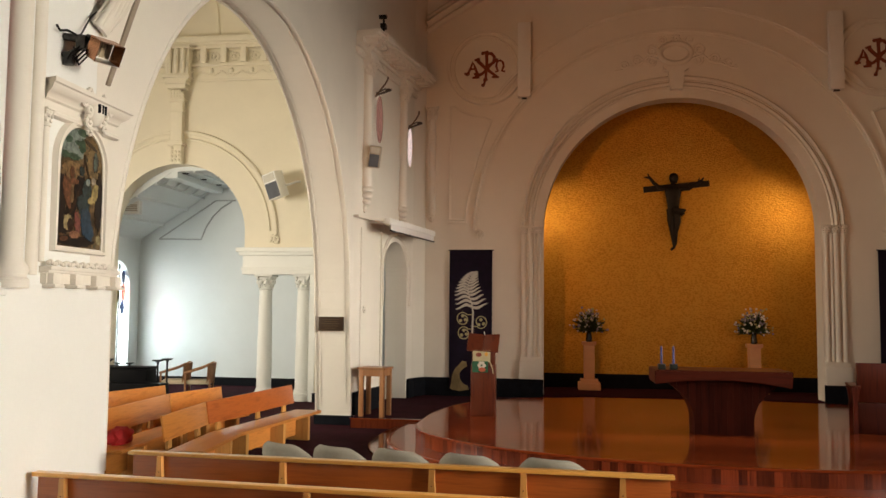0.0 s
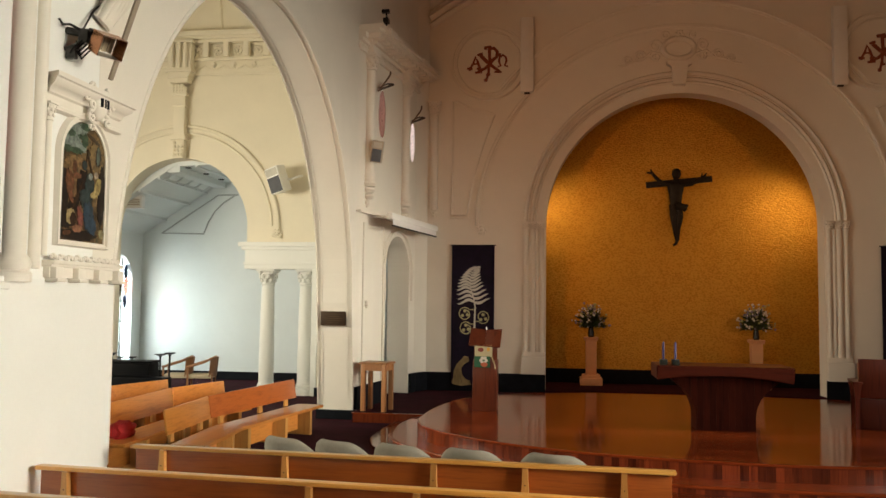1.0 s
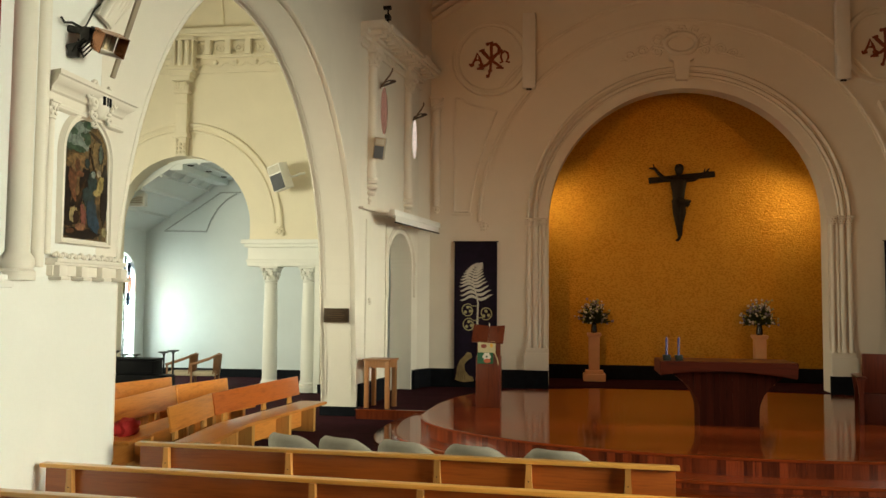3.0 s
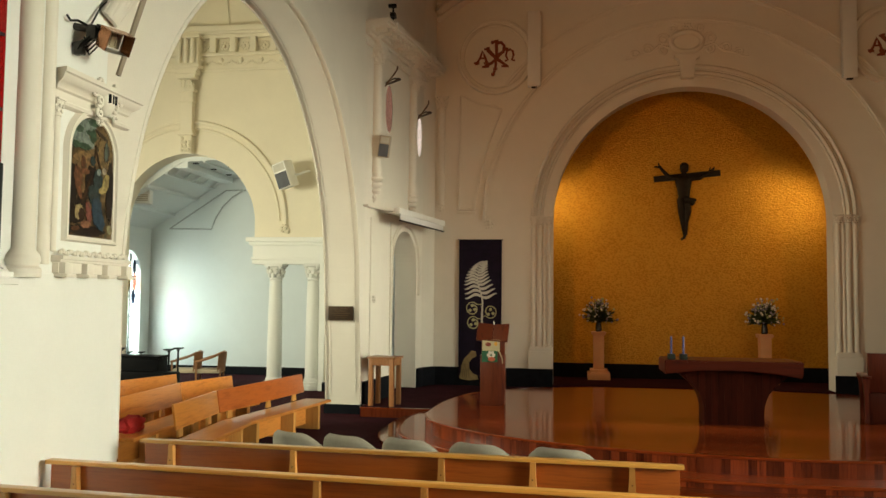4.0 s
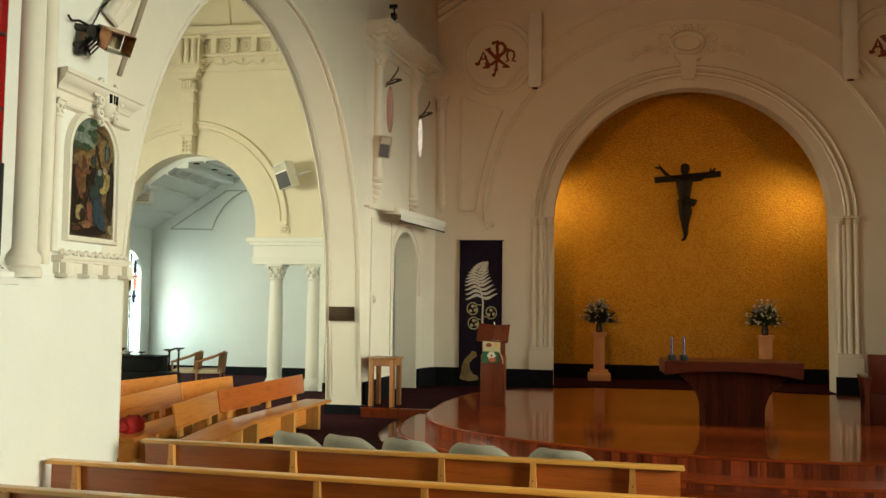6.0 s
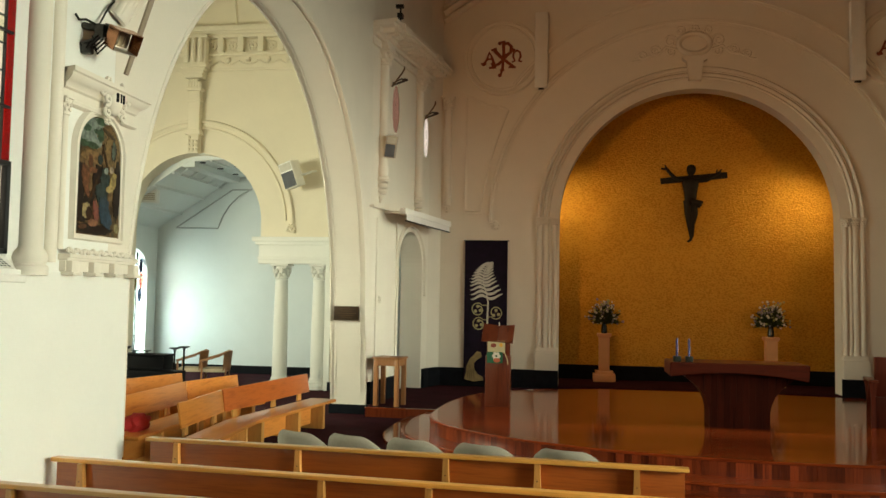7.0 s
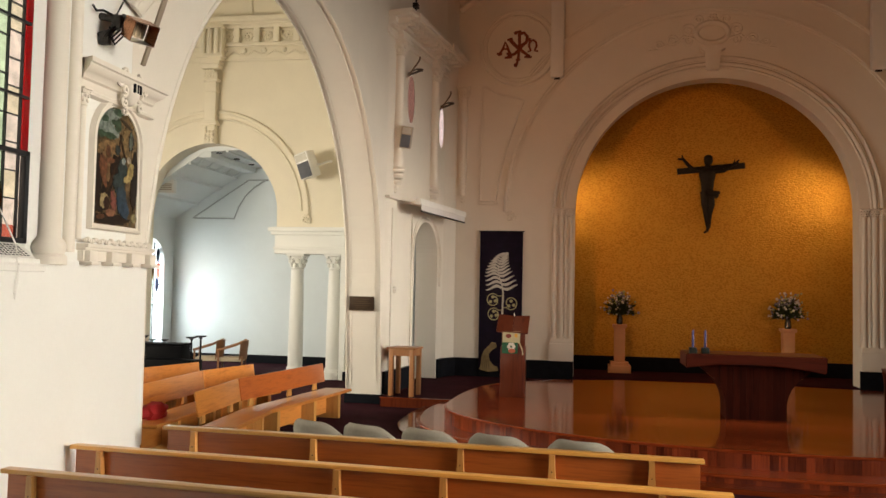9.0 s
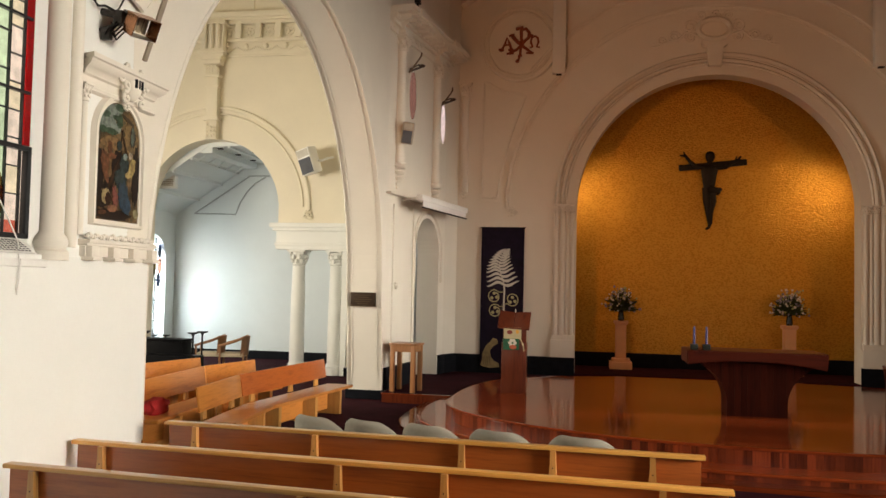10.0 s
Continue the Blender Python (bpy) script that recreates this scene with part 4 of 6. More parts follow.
# ---- pews ----
def pew(x0, y0, x1, y1, top, stiles):
    """Nave pew seen from behind; local x along it, local y towards the altar."""
    n = math.hypot(x1 - x0, y1 - y0)
    t = thing("pew", "long honey timber pew with a pale top rail and upright stiles", "pew", "nave pews", along(x0, y0, x1, y1))
    # rail tone lightened for light from above, board tone darkened for shade
    part("top_rail", boxes((0, n, -0.035, 0.045, top - 0.03, top), bevel=0.008), OAK, t, "honey top rail, paler for light from above")
    part("backrest", boxes((0.03, n - 0.03, 0.0, 0.025, top - 0.42, top - 0.03), bevel=0.003), OAK_SHADED_RED, t, "red-brown back board, darkened for shade")
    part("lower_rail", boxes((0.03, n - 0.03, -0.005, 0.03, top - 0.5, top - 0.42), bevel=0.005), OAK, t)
    part("seat", boxes((0.02, n - 0.02, 0.05, 0.47, 0.4, 0.445), bevel=0.012), OAK, t)
    for f in stiles:
        x = f * n
        st = bmesh.new()
        prof = [(x - 0.02, top - 0.03), (x + 0.02, top - 0.03), (x + 0.022, top - 0.12), (x + 0.034, top - 0.3), (x + 0.04, top - 0.5), (x + 0.04, 0.0), (x - 0.04, 0.0), (x - 0.04, top - 0.5), (x - 0.034, top - 0.3), (x - 0.022, top - 0.12)]
        plate([prof], 0.045, st, Matrix.Translation((0, -0.047, 0)))
        s = part("stile", st, OAK_UP, t)
        part("peg", boxes((x - 0.004, x + 0.004, -0.05, -0.046, top - 0.158, top - 0.15)), BRONZE, s)
        part("leg", boxes((x - 0.045, x + 0.045, 0.0, 0.42, 0, 0.4), bevel=0.006), OAK_UP, t)
    return t


pew(-3.45, 6.4, 0.85, 6.17, 1.0, (0.066, 0.31, 0.587, 0.748, 0.915))
pew(-3.68, 5.49, 0.88, 5.17, 1.0, (0.055, 0.452, 0.612, 0.91))
pew(-3.62, 4.7, 0.9, 4.33, 1.0, (0.05, 0.45, 0.61, 0.91))


def side_pew(pts, label, uprights, cushion=False):
    """A pew of straight lengths joined at an angle, facing +x."""
    t = thing("pew", label, "pew", "side pews", pose(pts[0][0], pts[0][1], 0))
    o = Vector((pts[0][0], pts[0][1], 0))
    for k, (p, q) in enumerate(zip(pts, pts[1:])):
        m = Matrix.Translation(-o) @ along(*p, *q)
        n = math.hypot(q[0] - p[0], q[1] - p[1])
        b = bmesh.new()
        tilt = Matrix.Translation((0, 0, 0.55)) @ Matrix.Rotation(radians(-9), 4, "X")
        box(b, 0.012, n - 0.012, 0.0, 0.028, 0.0, 0.31, 0.008, m @ tilt)
        part("backrest", b, OAK_SIDE if k == 0 or cushion else OAK_SIDE_RED, t)
        b = bmesh.new()
        seat = [(0.0, -0.02), (n, -0.02), (n + 0.06 * (1 if k else -1), -0.47), (-0.0 - 0.0, -0.47)]
        lo = [b.verts.new(m @ Vector((x, y, 0.4))) for x, y in seat]
        hi = [b.verts.new(m @ Vector((x, y, 0.445))) for x, y in seat]
        b.faces.new(hi)
        b.faces.new(lo[::-1])
        for i in range(4):
            b.faces.new((lo[i], lo[(i + 1) % 4], hi[(i + 1) % 4], hi[i]))
        bmesh.ops.bevel(b, geom=list(b.edges), offset=0.01, segments=2, affect="EDGES")
        part("seat", b, OAK_SIDE, t)
        for f in uprights[k]:
            b = bmesh.new()
            x = f * n
            prof = [(x - 0.065, 0.44), (x + 0.065, 0.44), (x + 0.05, 0.52), (x + 0.04, 0.7), (x - 0.04, 0.7), (x - 0.05, 0.52)]
            plate([prof], 0.03, b, m @ Matrix.Translation((0, 0.028, 0)))
            part("upright", b, OAK_UP, t)
            b = bmesh.new()
            box(b, x - 0.04, x + 0.04, -0.42, 0.02, 0.0, 0.4, 0.006, m)
            part("leg", b, OAK_UP, t)
        b = bmesh.new()
        box(b, 0.15, n - 0.1, -0.2, -0.17, 0.08, 0.4, 0.004, m)
        part("kick_board", b, OAK_SIDE, t)
    return t


side_pew([(-4.63, 9.4), (-4.73, 10.89), (-4.36, 13.5)], "angled honey and red-brown timber pew by the arch", ((0.15, 0.8), (0.12, 0.55, 0.88)))
side_pew([(-5.6, 9.3), (-5.68, 11.73), (-5.38, 12.95)], "angled honey timber pew in the side arm", ((0.3, 0.75), (0.25, 0.85)), True)
side_pew([(-6.75, 10.4), (-6.7, 11.73), (-6.34, 12.92)], "honey timber pew at the back of the side arm", ((0.3, 0.75), (0.25, 0.85)), True)
bag = thing("bag", "crumpled red cloth bag lying on a pew seat", "bag")
b = bmesh.new()
bmesh.ops.create_icosphere(b, subdivisions=3, radius=1.0)
for v in b.verts:
    k = 1 + 0.35 * noise.noise(v.co * 1.8) + 0.12 * noise.noise(v.co * 5)
    v.co = Vector((v.co.x * 0.15 * k, v.co.y * 0.22 * k, max(v.co.z, -0.7) * 0.13 * k))
bmesh.ops.translate(b, vec=(-5.42, 9.78, 0.53), verts=b.verts)
part("cloth", b, plain("red_cloth", (0.35, 0.012, 0.015), 0.85, vary=0.3), bag)


# ---- grey tub chairs ----
FELT = plain("grey_upholstery", (0.35, 0.32, 0.26), 0.9, vary=0.12, scale=8, bumps=0.25, grain=180)


def tub_chair(x, y, face):
    t = thing("tub_chair", "grey upholstered tub chair with a curved back", "chair", "grey tub chairs", pose(x, y, 0, 0, 0, face))
    b = bmesh.new()
    rows = []
    n = 40
    for i in range(n + 1):
        a = radians(-125 + 250 * i / n)       # 0 is the middle of the back, at -y
        k_ = min(1.0, max(0.0, (abs(a) - 0.4) / 1.3))
        h = 0.795 - 0.28 * k_ * k_ * (3 - 2 * k_)
        prof = []
        for r, z in ((0.29, 0.32), (0.34, 0.45), (0.365, h - 0.06), (0.36, h - 0.02), (0.335, h), (0.31, h - 0.015), (0.295, h - 0.06), (0.27, 0.45), (0.25, 0.36)):
            prof.append(b.verts.new((math.sin(a) * r * 1.2, -math.cos(a) * r, z)))
        rows.append(prof)
    k = len(rows[0])
    for p, q in zip(rows, rows[1:]):
        for j in range(k):
            b.faces.new((p[j], p[(j + 1) % k], q[(j + 1) % k], q[j]))
    b.faces.new(rows[0][::-1])
    b.faces.new(rows[-1])
    part("shell", b, FELT, t, smooth=60)
    b = bmesh.new()
    lathe(b, [(0.2, 0.34), (0.245, 0.36), (0.25, 0.42), (0.22, 0.45), (0.05, 0.46)], 24)
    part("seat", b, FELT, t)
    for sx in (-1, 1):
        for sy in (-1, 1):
            part("leg", tube(bmesh.new(), [(sx * 0.14, sy * 0.14, 0.36), (sx * 0.2, sy * 0.2, 0.0)], 0.018, 10, 0.012), OAK_UP, t)
    return t


for x, y in ((-2.68, 8.12), (-2.1, 8.03), (-1.46, 7.95), (-0.76, 7.83), (0.02, 7.74)):
    a = math.atan2(2.5 - x, 12.5 - y) * 0.9
    tub_chair(x + 0.03, y + 0.34, -math.degrees(a) * 0.45 - 8)
st = thing("side_stool", "small pale timber stool between the chairs", "stool")
for x0, y0 in ((-0.36, 8.12),):
    part("seat", boxes((x0, x0 + 0.3, y0, y0 + 0.25, 0.58, 0.61), bevel=0.006), OAK, st)
    for dx in (0.03, 0.24):
        for dy in (0.03, 0.19):
            part("leg", boxes((x0 + dx, x0 + dx + 0.03, y0 + dy, y0 + dy + 0.03, 0, 0.58), bevel=0.004), OAK_UP, st)

# ---- sanctuary furniture ----
t = thing("altar", "dark polished jarrah altar with a flared pedestal", "altar")
def altar_under(x):
    """Underside of the slab: a shallow arch between two deep ends."""
    k = (x - 2.43) / 0.98
    return 1.15 - 0.085 * k * k - 0.015 * k


under = [(x, altar_under(x)) for x in [1.46 + 1.94 * i / 24 for i in range(25)]]
tops = plate([[(1.46, 1.29)] + under + [(3.42, 1.29)]], 0.8, m=Matrix.Translation((0, 12.55, 0)))
bmesh.ops.bevel(tops, geom=[e for e in tops.edges if abs(e.calc_face_angle(0)) > 1.0], offset=0.012, segments=2, affect="EDGES")
part("tabletop", tops, ALTAR_WOOD, t, "thick dark jarrah slab with an arched underside")
# the pedestal is a row of upright boards cut to one hollow-sided flare
def flare(z):
    k = max(0.0, (z - 0.5) / 0.62)
    return 0.425 + 0.43 * k ** 2.4


zs_ = [DAIS + (1.13 - DAIS) * i / 20 for i in range(21)]
mid = 2.465
for i in range(19):
    u0, u1 = -0.86 + 1.72 * i / 19, -0.86 + 1.72 * (i + 1) / 19
    left_ = [(max(u0, -flare(z)) + 0.0003, z) for z in zs_ if max(u0, -flare(z)) < min(u1, flare(z)) - 0.004]
    right_ = [(min(u1, flare(z)) - 0.0003, z) for z in zs_ if max(u0, -flare(z)) < min(u1, flare(z)) - 0.004]
    if len(left_) < 2:
        continue
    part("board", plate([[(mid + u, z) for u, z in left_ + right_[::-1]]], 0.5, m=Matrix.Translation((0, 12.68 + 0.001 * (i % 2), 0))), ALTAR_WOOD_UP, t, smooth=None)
BLUE_WAX = plain("blue_wax", (0.032, 0.026, 0.11), 0.6, vary=0.05)
GREEN_GLASS = plain("dark_green_glass", (0.012, 0.014, 0.010), 0.35, vary=0.2)
for x in (1.57, 1.745):
    c = thing("candle", "slim blue candle in a square dark green glass holder", "candle", "altar candles", pose(x, 12.68, 1.29))
    part("holder", boxes((-0.055, 0.055, -0.055, 0.055, 0, 0.085), bevel=0.012), GREEN_GLASS, c)
    cn_ = part("wax", lathe(bmesh.new(), [(0.017, 0.08), (0.017, 0.33), (0.008, 0.345)], 14), BLUE_WAX, c)
    part("wick", tube(bmesh.new(), [(0, 0, 0.34), (0.002, 0, 0.36)], 0.003, 6), BLACK_METAL, cn_)

lec = thing("lectern", "dark jarrah lectern with a tilted desk and hung sheets", "lectern", m=pose(-1.23, 14.1, DAIS))
part("post", boxes((-0.21, 0.21, -0.02, 0.3, 0.0, 0.86), bevel=0.008), LECTERN_WOOD, lec)
for sg, dip in ((-1, 4), (1, -5)):
    b = bmesh.new()
    box(b, *sorted((0.004 * sg, 0.275 * sg)), -0.014, 0.014, -0.17, 0.17, 0.005, Matrix.Translation((0, 0.08, 1.23)) @ Matrix.Rotation(radians(-36), 4, "X") @ Matrix.Rotation(radians(3), 4, "Y") @ Matrix.Rotation(radians(dip * 2), 4, "Z"))
    part("desk_leaf", b, LECTERN_WOOD, lec, "tilted jarrah reading leaf")
b = bmesh.new()
box(b, -0.27, 0.27, -0.04, -0.012, -0.185, -0.165, 0.004, Matrix.Translation((0, 0.08, 1.23)) @ Matrix.Rotation(radians(-36), 4, "X") @ Matrix.Rotation(radians(3), 4, "Y"))
part("book_ledge", b, LECTERN_WOOD, lec)
part("neck", boxes((-0.19, 0.21, 0.0, 0.06, 0.84, 1.1), bevel=0.006), LECTERN_WOOD, lec)
part("lamp_neck", tube(bmesh.new(), [(0.02, 0.05, 1.38), (0.02, -0.02, 1.43), (0.03, -0.08, 1.41)], 0.008, 8), WHITE_PAINT, lec)
PAPER = plain("cream_paper", (0.34, 0.29, 0.17), 0.8, vary=0.1, scale=20)
LEAF_GREEN = plain("green_card", (0.012, 0.075, 0.035), 0.8, vary=0.2, scale=15)
pp = part("cream_sheet", boxes((-0.17, 0.13, -0.05, -0.045, 0.92, 1.12)), PAPER, lec, "cream printed sheet", None)
d = bmesh.new()
ball(d, (-0.07, -0.052, 1.04), 0.045, 10, (1.2, 0.08, 0.8))
part("printed_motif", d, plain("brown_ink", (0.16, 0.03, 0.02), 0.8), pp)
d = bmesh.new()
ball(d, (0.06, -0.052, 1.05), 0.03, 10, (1, 0.08, 1.2))
part("printed_motif", d, plain("orange_ink", (0.5, 0.25, 0.04), 0.8), pp)
gp = part("green_sheet", boxes((-0.18, 0.09, -0.053, -0.049, 0.74, 0.93)), LEAF_GREEN, lec, "green card with a pale flower", None)
d = bmesh.new()
for i in range(6):
    ball(d, (-0.02 + 0.045 * math.cos(i * 1.05), -0.056, 0.86 + 0.045 * math.sin(i * 1.05)), 0.03, 8, (1, 0.1, 1))
part("printed_flower", d, plain("white_ink", (0.42, 0.38, 0.32), 0.8), gp)
d = bmesh.new()
ball(d, (-0.01, -0.058, 0.79), 0.05, 10, (1.3, 0.06, 0.8))
part("printed_motif", d, plain("rust_ink", (0.3, 0.07, 0.03), 0.8), gp)
d = bmesh.new()
tube(d, [(0.12, -0.04, 0.92), (0.17, -0.05, 0.8), (0.18, -0.05, 0.72)], 0.01, 8)
part("ribbon", d, PAPER, lec)

# side table by the wall
tb = thing("side_table", "plain red-brown timber side table by the wall", "table", m=pose(-3.33, 15.02, FLOOR2, 0, 0, -9))
part("tabletop", boxes((-0.25, 0.29, -0.24, 0.24, 0.86, 0.895), bevel=0.008), TABLE_WOOD, tb)
part("apron", boxes((-0.22, 0.26, -0.21, -0.185, 0.74, 0.86), (-0.22, 0.26, 0.185, 0.21, 0.74, 0.86), (-0.22, -0.195, -0.19, 0.19, 0.74, 0.86), (0.235, 0.26, -0.19, 0.19, 0.74, 0.86)), TABLE_WOOD, tb)
for x in (-0.225, 0.185):
    for y in (-0.215, 0.14):
        part("leg", boxes((x, x + 0.08, y, y + 0.075, 0, 0.86), bevel=0.006), TABLE_WOOD, tb)

# celebrant's chair
CHAIR_WOOD = timber("red_jarrah", (0.05, 0.009, 0.005), (0.14, 0.028, 0.012), 0.3, 2, coat=0.1)
ch_ = thing("sanctuary_chair", "heavy dark jarrah sanctuary chair with broad arms", "chair", m=pose(4.93, 13.25, DAIS, 0, 0, -12))
part("backrest", boxes((-0.4, 0.4, -0.03, 0.03, 0.47, 1.06), bevel=0.014), CHAIR_WOOD, ch_)
part("seat", boxes((-0.4, 0.4, 0.03, 0.56, 0.4, 0.47), bevel=0.015), CHAIR_WOOD, ch_)
part("lower_panel", boxes((-0.39, 0.39, -0.02, 0.02, 0.0, 0.46), bevel=0.008), CHAIR_WOOD, ch_)
for s in (-1, 1):
    part("armrest", boxes((s * 0.42 - 0.07, s * 0.42 + 0.07, -0.1, 0.6, 0.68, 0.715), bevel=0.01), CHAIR_WOOD, ch_)
    arm = [(-0.09, 0.66), (-0.07, 0.6), (-0.045, 0.45), (-0.045, 0.0), (0.045, 0.0), (0.045, 0.45), (0.07, 0.6), (0.09, 0.66), (0.09, 0.68), (-0.09, 0.68)]
    for y in (-0.06, 0.5):
        part("leg", plate([[(s * 0.42 + u * 0.7, z) for u, z in arm]], 0.05, m=Matrix.Translation((0, y, 0))), CHAIR_WOOD, ch_)
# plant stands and flowers
PEACH = plain("peach_painted_wood", (0.76, 0.40, 0.20), 0.5, vary=0.06)
VASE = plain("black_vase", (0.012, 0.012, 0.014), 0.2, vary=0.2)
LEAVES = plain("dark_leaves", (0.03, 0.055, 0.02), 0.6, vary=0.5, scale=30)
PETAL = plain("white_petals", (0.8, 0.78, 0.72), 0.6, vary=0.05)
LILAC = plain("lilac_petals", (0.30, 0.28, 0.38), 0.6, vary=0.15)
GREENISH = plain("lime_petals", (0.45, 0.5, 0.22), 0.6, vary=0.15)


def flower_stand(x, y, seed):
    s = thing("flower_pedestal", "square peach-painted wooden pedestal with a stepped base", "pedestal", "flower pedestals", pose(x, y, AFL) @ Matrix.Scale(1.057, 4))
    part("shaft", boxes((-0.12, 0.12, -0.12, 0.12, 0.22, 1.0), bevel=0.006), PEACH, s)
    part("base", boxes((-0.25, 0.25, -0.25, 0.25, 0, 0.16), (-0.2, 0.2, -0.2, 0.2, 0.155, 0.235), bevel=0.008), PEACH, s)
    part("top", boxes((-0.145, 0.145, -0.145, 0.145, 1.0, 1.03), (-0.16, 0.16, -0.16, 0.16, 1.025, 1.085), bevel=0.008), PEACH, s)
    f = thing("flower_arrangement", "vase of white and lilac flowers with dark foliage on the pedestal", "flowers", "flower arrangements", pose(x, y, AFL + 1.085 * 1.057) @ Matrix.Scale(1.057, 4))
    part("vase", lathe(bmesh.new(), [(0.055, 0), (0.075, 0.03), (0.07, 0.12), (0.055, 0.2), (0.065, 0.24)], 18), VASE, f)
    rnd = random.Random(seed)
    fo = bmesh.new()
    heads = []
    for i in range(240):
        a, e = rnd.uniform(0, 2 * math.pi), rnd.uniform(-0.25, 1.5)
        d = Vector((math.cos(a) * math.cos(e), math.sin(a) * math.cos(e) * 0.7, math.sin(e)))
        ln = rnd.uniform(0.22, 0.46)
        tip = Vector((0, 0, 0.3)) + Vector((d.x * 1.0, d.y, d.z * 0.95)) * ln
        mid = Vector((0, 0, 0.26)) + d * ln * 0.5 + Vector((0, 0, 0.03))
        side = d.cross(Vector((rnd.uniform(-1, 1), rnd.uniform(-1, 1), 0.5))).normalized() * rnd.uniform(0.01, 0.026)
        base = Vector((0, 0, 0.22)) + d * 0.05
        vs = [fo.verts.new(p) for p in (base, mid - side, tip, mid + side)]
        fo.faces.new(vs)
        q = mid + (tip - mid) * 0.4
        n2 = (tip - mid).cross(side).normalized() * 0.012
        vs = [fo.verts.new(p) for p in (mid + n2, q + side * 0.9 + n2, tip + n2 * 3, q - side * 0.9 - n2)]
        fo.faces.new(vs)
        if i % 2 == 0:
            heads.append((tip, i))
    for i in range(26):
        a = rnd.uniform(0, 2 * math.pi)
        p = Vector((math.cos(a) * rnd.uniform(0.08, 0.34), math.sin(a) * 0.14, rnd.uniform(0.52, 0.8)))
        tube(fo, [(0, 0, 0.22), p * 0.6 + Vector((0, 0, 0.1)), p], 0.005, 4, 0.002)
        heads.append((p, i))
    part("foliage", fo, LEAVES, f, smooth=None)
    for k, (p, i) in enumerate(heads):
        bl = bmesh.new()
        r = rnd.uniform(0.013, 0.024)
        for q in range(5):
            a = 2 * math.pi * q / 5
            ball(bl, p + Vector((math.cos(a) * r * 0.8, -0.02, math.sin(a) * r * 0.8)), r * 0.62, 6)
        ball(bl, p + Vector((0, -0.03, 0)), r * 0.4, 6)
        part("blossom", bl, (PETAL, LILAC, PETAL, LILAC, GREENISH)[k % 5], f)


flower_stand(0.805, 20.3, 3)
flower_stand(4.65, 20.3, 5)

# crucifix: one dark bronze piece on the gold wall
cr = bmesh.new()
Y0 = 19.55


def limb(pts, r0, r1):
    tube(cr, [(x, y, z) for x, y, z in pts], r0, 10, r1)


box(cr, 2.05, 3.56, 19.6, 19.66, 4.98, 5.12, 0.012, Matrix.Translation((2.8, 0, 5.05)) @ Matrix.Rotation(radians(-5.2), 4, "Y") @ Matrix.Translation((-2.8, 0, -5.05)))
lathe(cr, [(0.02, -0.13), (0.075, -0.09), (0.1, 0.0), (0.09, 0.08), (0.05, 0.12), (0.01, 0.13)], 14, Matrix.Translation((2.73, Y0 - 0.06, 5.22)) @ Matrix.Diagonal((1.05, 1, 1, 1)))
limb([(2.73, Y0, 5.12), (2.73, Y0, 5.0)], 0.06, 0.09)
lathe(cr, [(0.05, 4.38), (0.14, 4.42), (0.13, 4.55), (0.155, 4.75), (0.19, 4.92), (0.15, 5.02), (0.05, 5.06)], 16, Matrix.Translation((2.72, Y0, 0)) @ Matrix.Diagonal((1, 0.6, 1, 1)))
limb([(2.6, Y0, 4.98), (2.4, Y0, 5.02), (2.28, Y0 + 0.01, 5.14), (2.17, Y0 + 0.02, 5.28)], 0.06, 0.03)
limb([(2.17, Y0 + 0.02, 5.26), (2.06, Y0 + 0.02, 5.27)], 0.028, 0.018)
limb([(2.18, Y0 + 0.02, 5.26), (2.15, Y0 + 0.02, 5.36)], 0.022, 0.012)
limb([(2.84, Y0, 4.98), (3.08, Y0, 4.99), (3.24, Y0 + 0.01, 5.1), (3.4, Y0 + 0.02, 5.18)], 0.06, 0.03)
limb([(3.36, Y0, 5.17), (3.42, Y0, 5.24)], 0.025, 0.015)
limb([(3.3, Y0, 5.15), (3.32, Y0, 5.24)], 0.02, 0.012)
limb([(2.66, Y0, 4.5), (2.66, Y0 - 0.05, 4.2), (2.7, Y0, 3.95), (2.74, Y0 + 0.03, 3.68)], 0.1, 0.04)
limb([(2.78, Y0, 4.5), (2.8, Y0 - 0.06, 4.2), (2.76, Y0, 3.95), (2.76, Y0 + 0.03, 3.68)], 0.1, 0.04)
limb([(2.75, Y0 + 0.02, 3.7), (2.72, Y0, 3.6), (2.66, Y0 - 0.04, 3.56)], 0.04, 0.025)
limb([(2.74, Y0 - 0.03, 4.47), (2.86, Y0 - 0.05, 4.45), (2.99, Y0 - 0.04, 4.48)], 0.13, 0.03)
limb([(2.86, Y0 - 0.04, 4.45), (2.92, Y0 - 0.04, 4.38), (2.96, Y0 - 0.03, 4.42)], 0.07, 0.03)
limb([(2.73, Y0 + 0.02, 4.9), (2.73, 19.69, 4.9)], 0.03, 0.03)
# scaled about the camera's point to keep its place and size in the view
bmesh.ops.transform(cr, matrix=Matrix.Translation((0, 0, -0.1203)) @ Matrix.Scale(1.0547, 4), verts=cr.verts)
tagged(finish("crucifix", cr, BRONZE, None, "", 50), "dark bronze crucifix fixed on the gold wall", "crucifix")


# ---- banners ----
PURPLE = plain("deep_purple_cloth", (0.014, 0.006, 0.028), 0.85, vary=0.35, scale=5, bumps=0.3, grain=150)
SILVER = plain("silver_fabric", (0.62, 0.60, 0.55), 0.6, vary=0.08, scale=20)
GOLDC = plain("pale_gold_fabric", (0.46, 0.42, 0.24), 0.6, vary=0.15, scale=20)


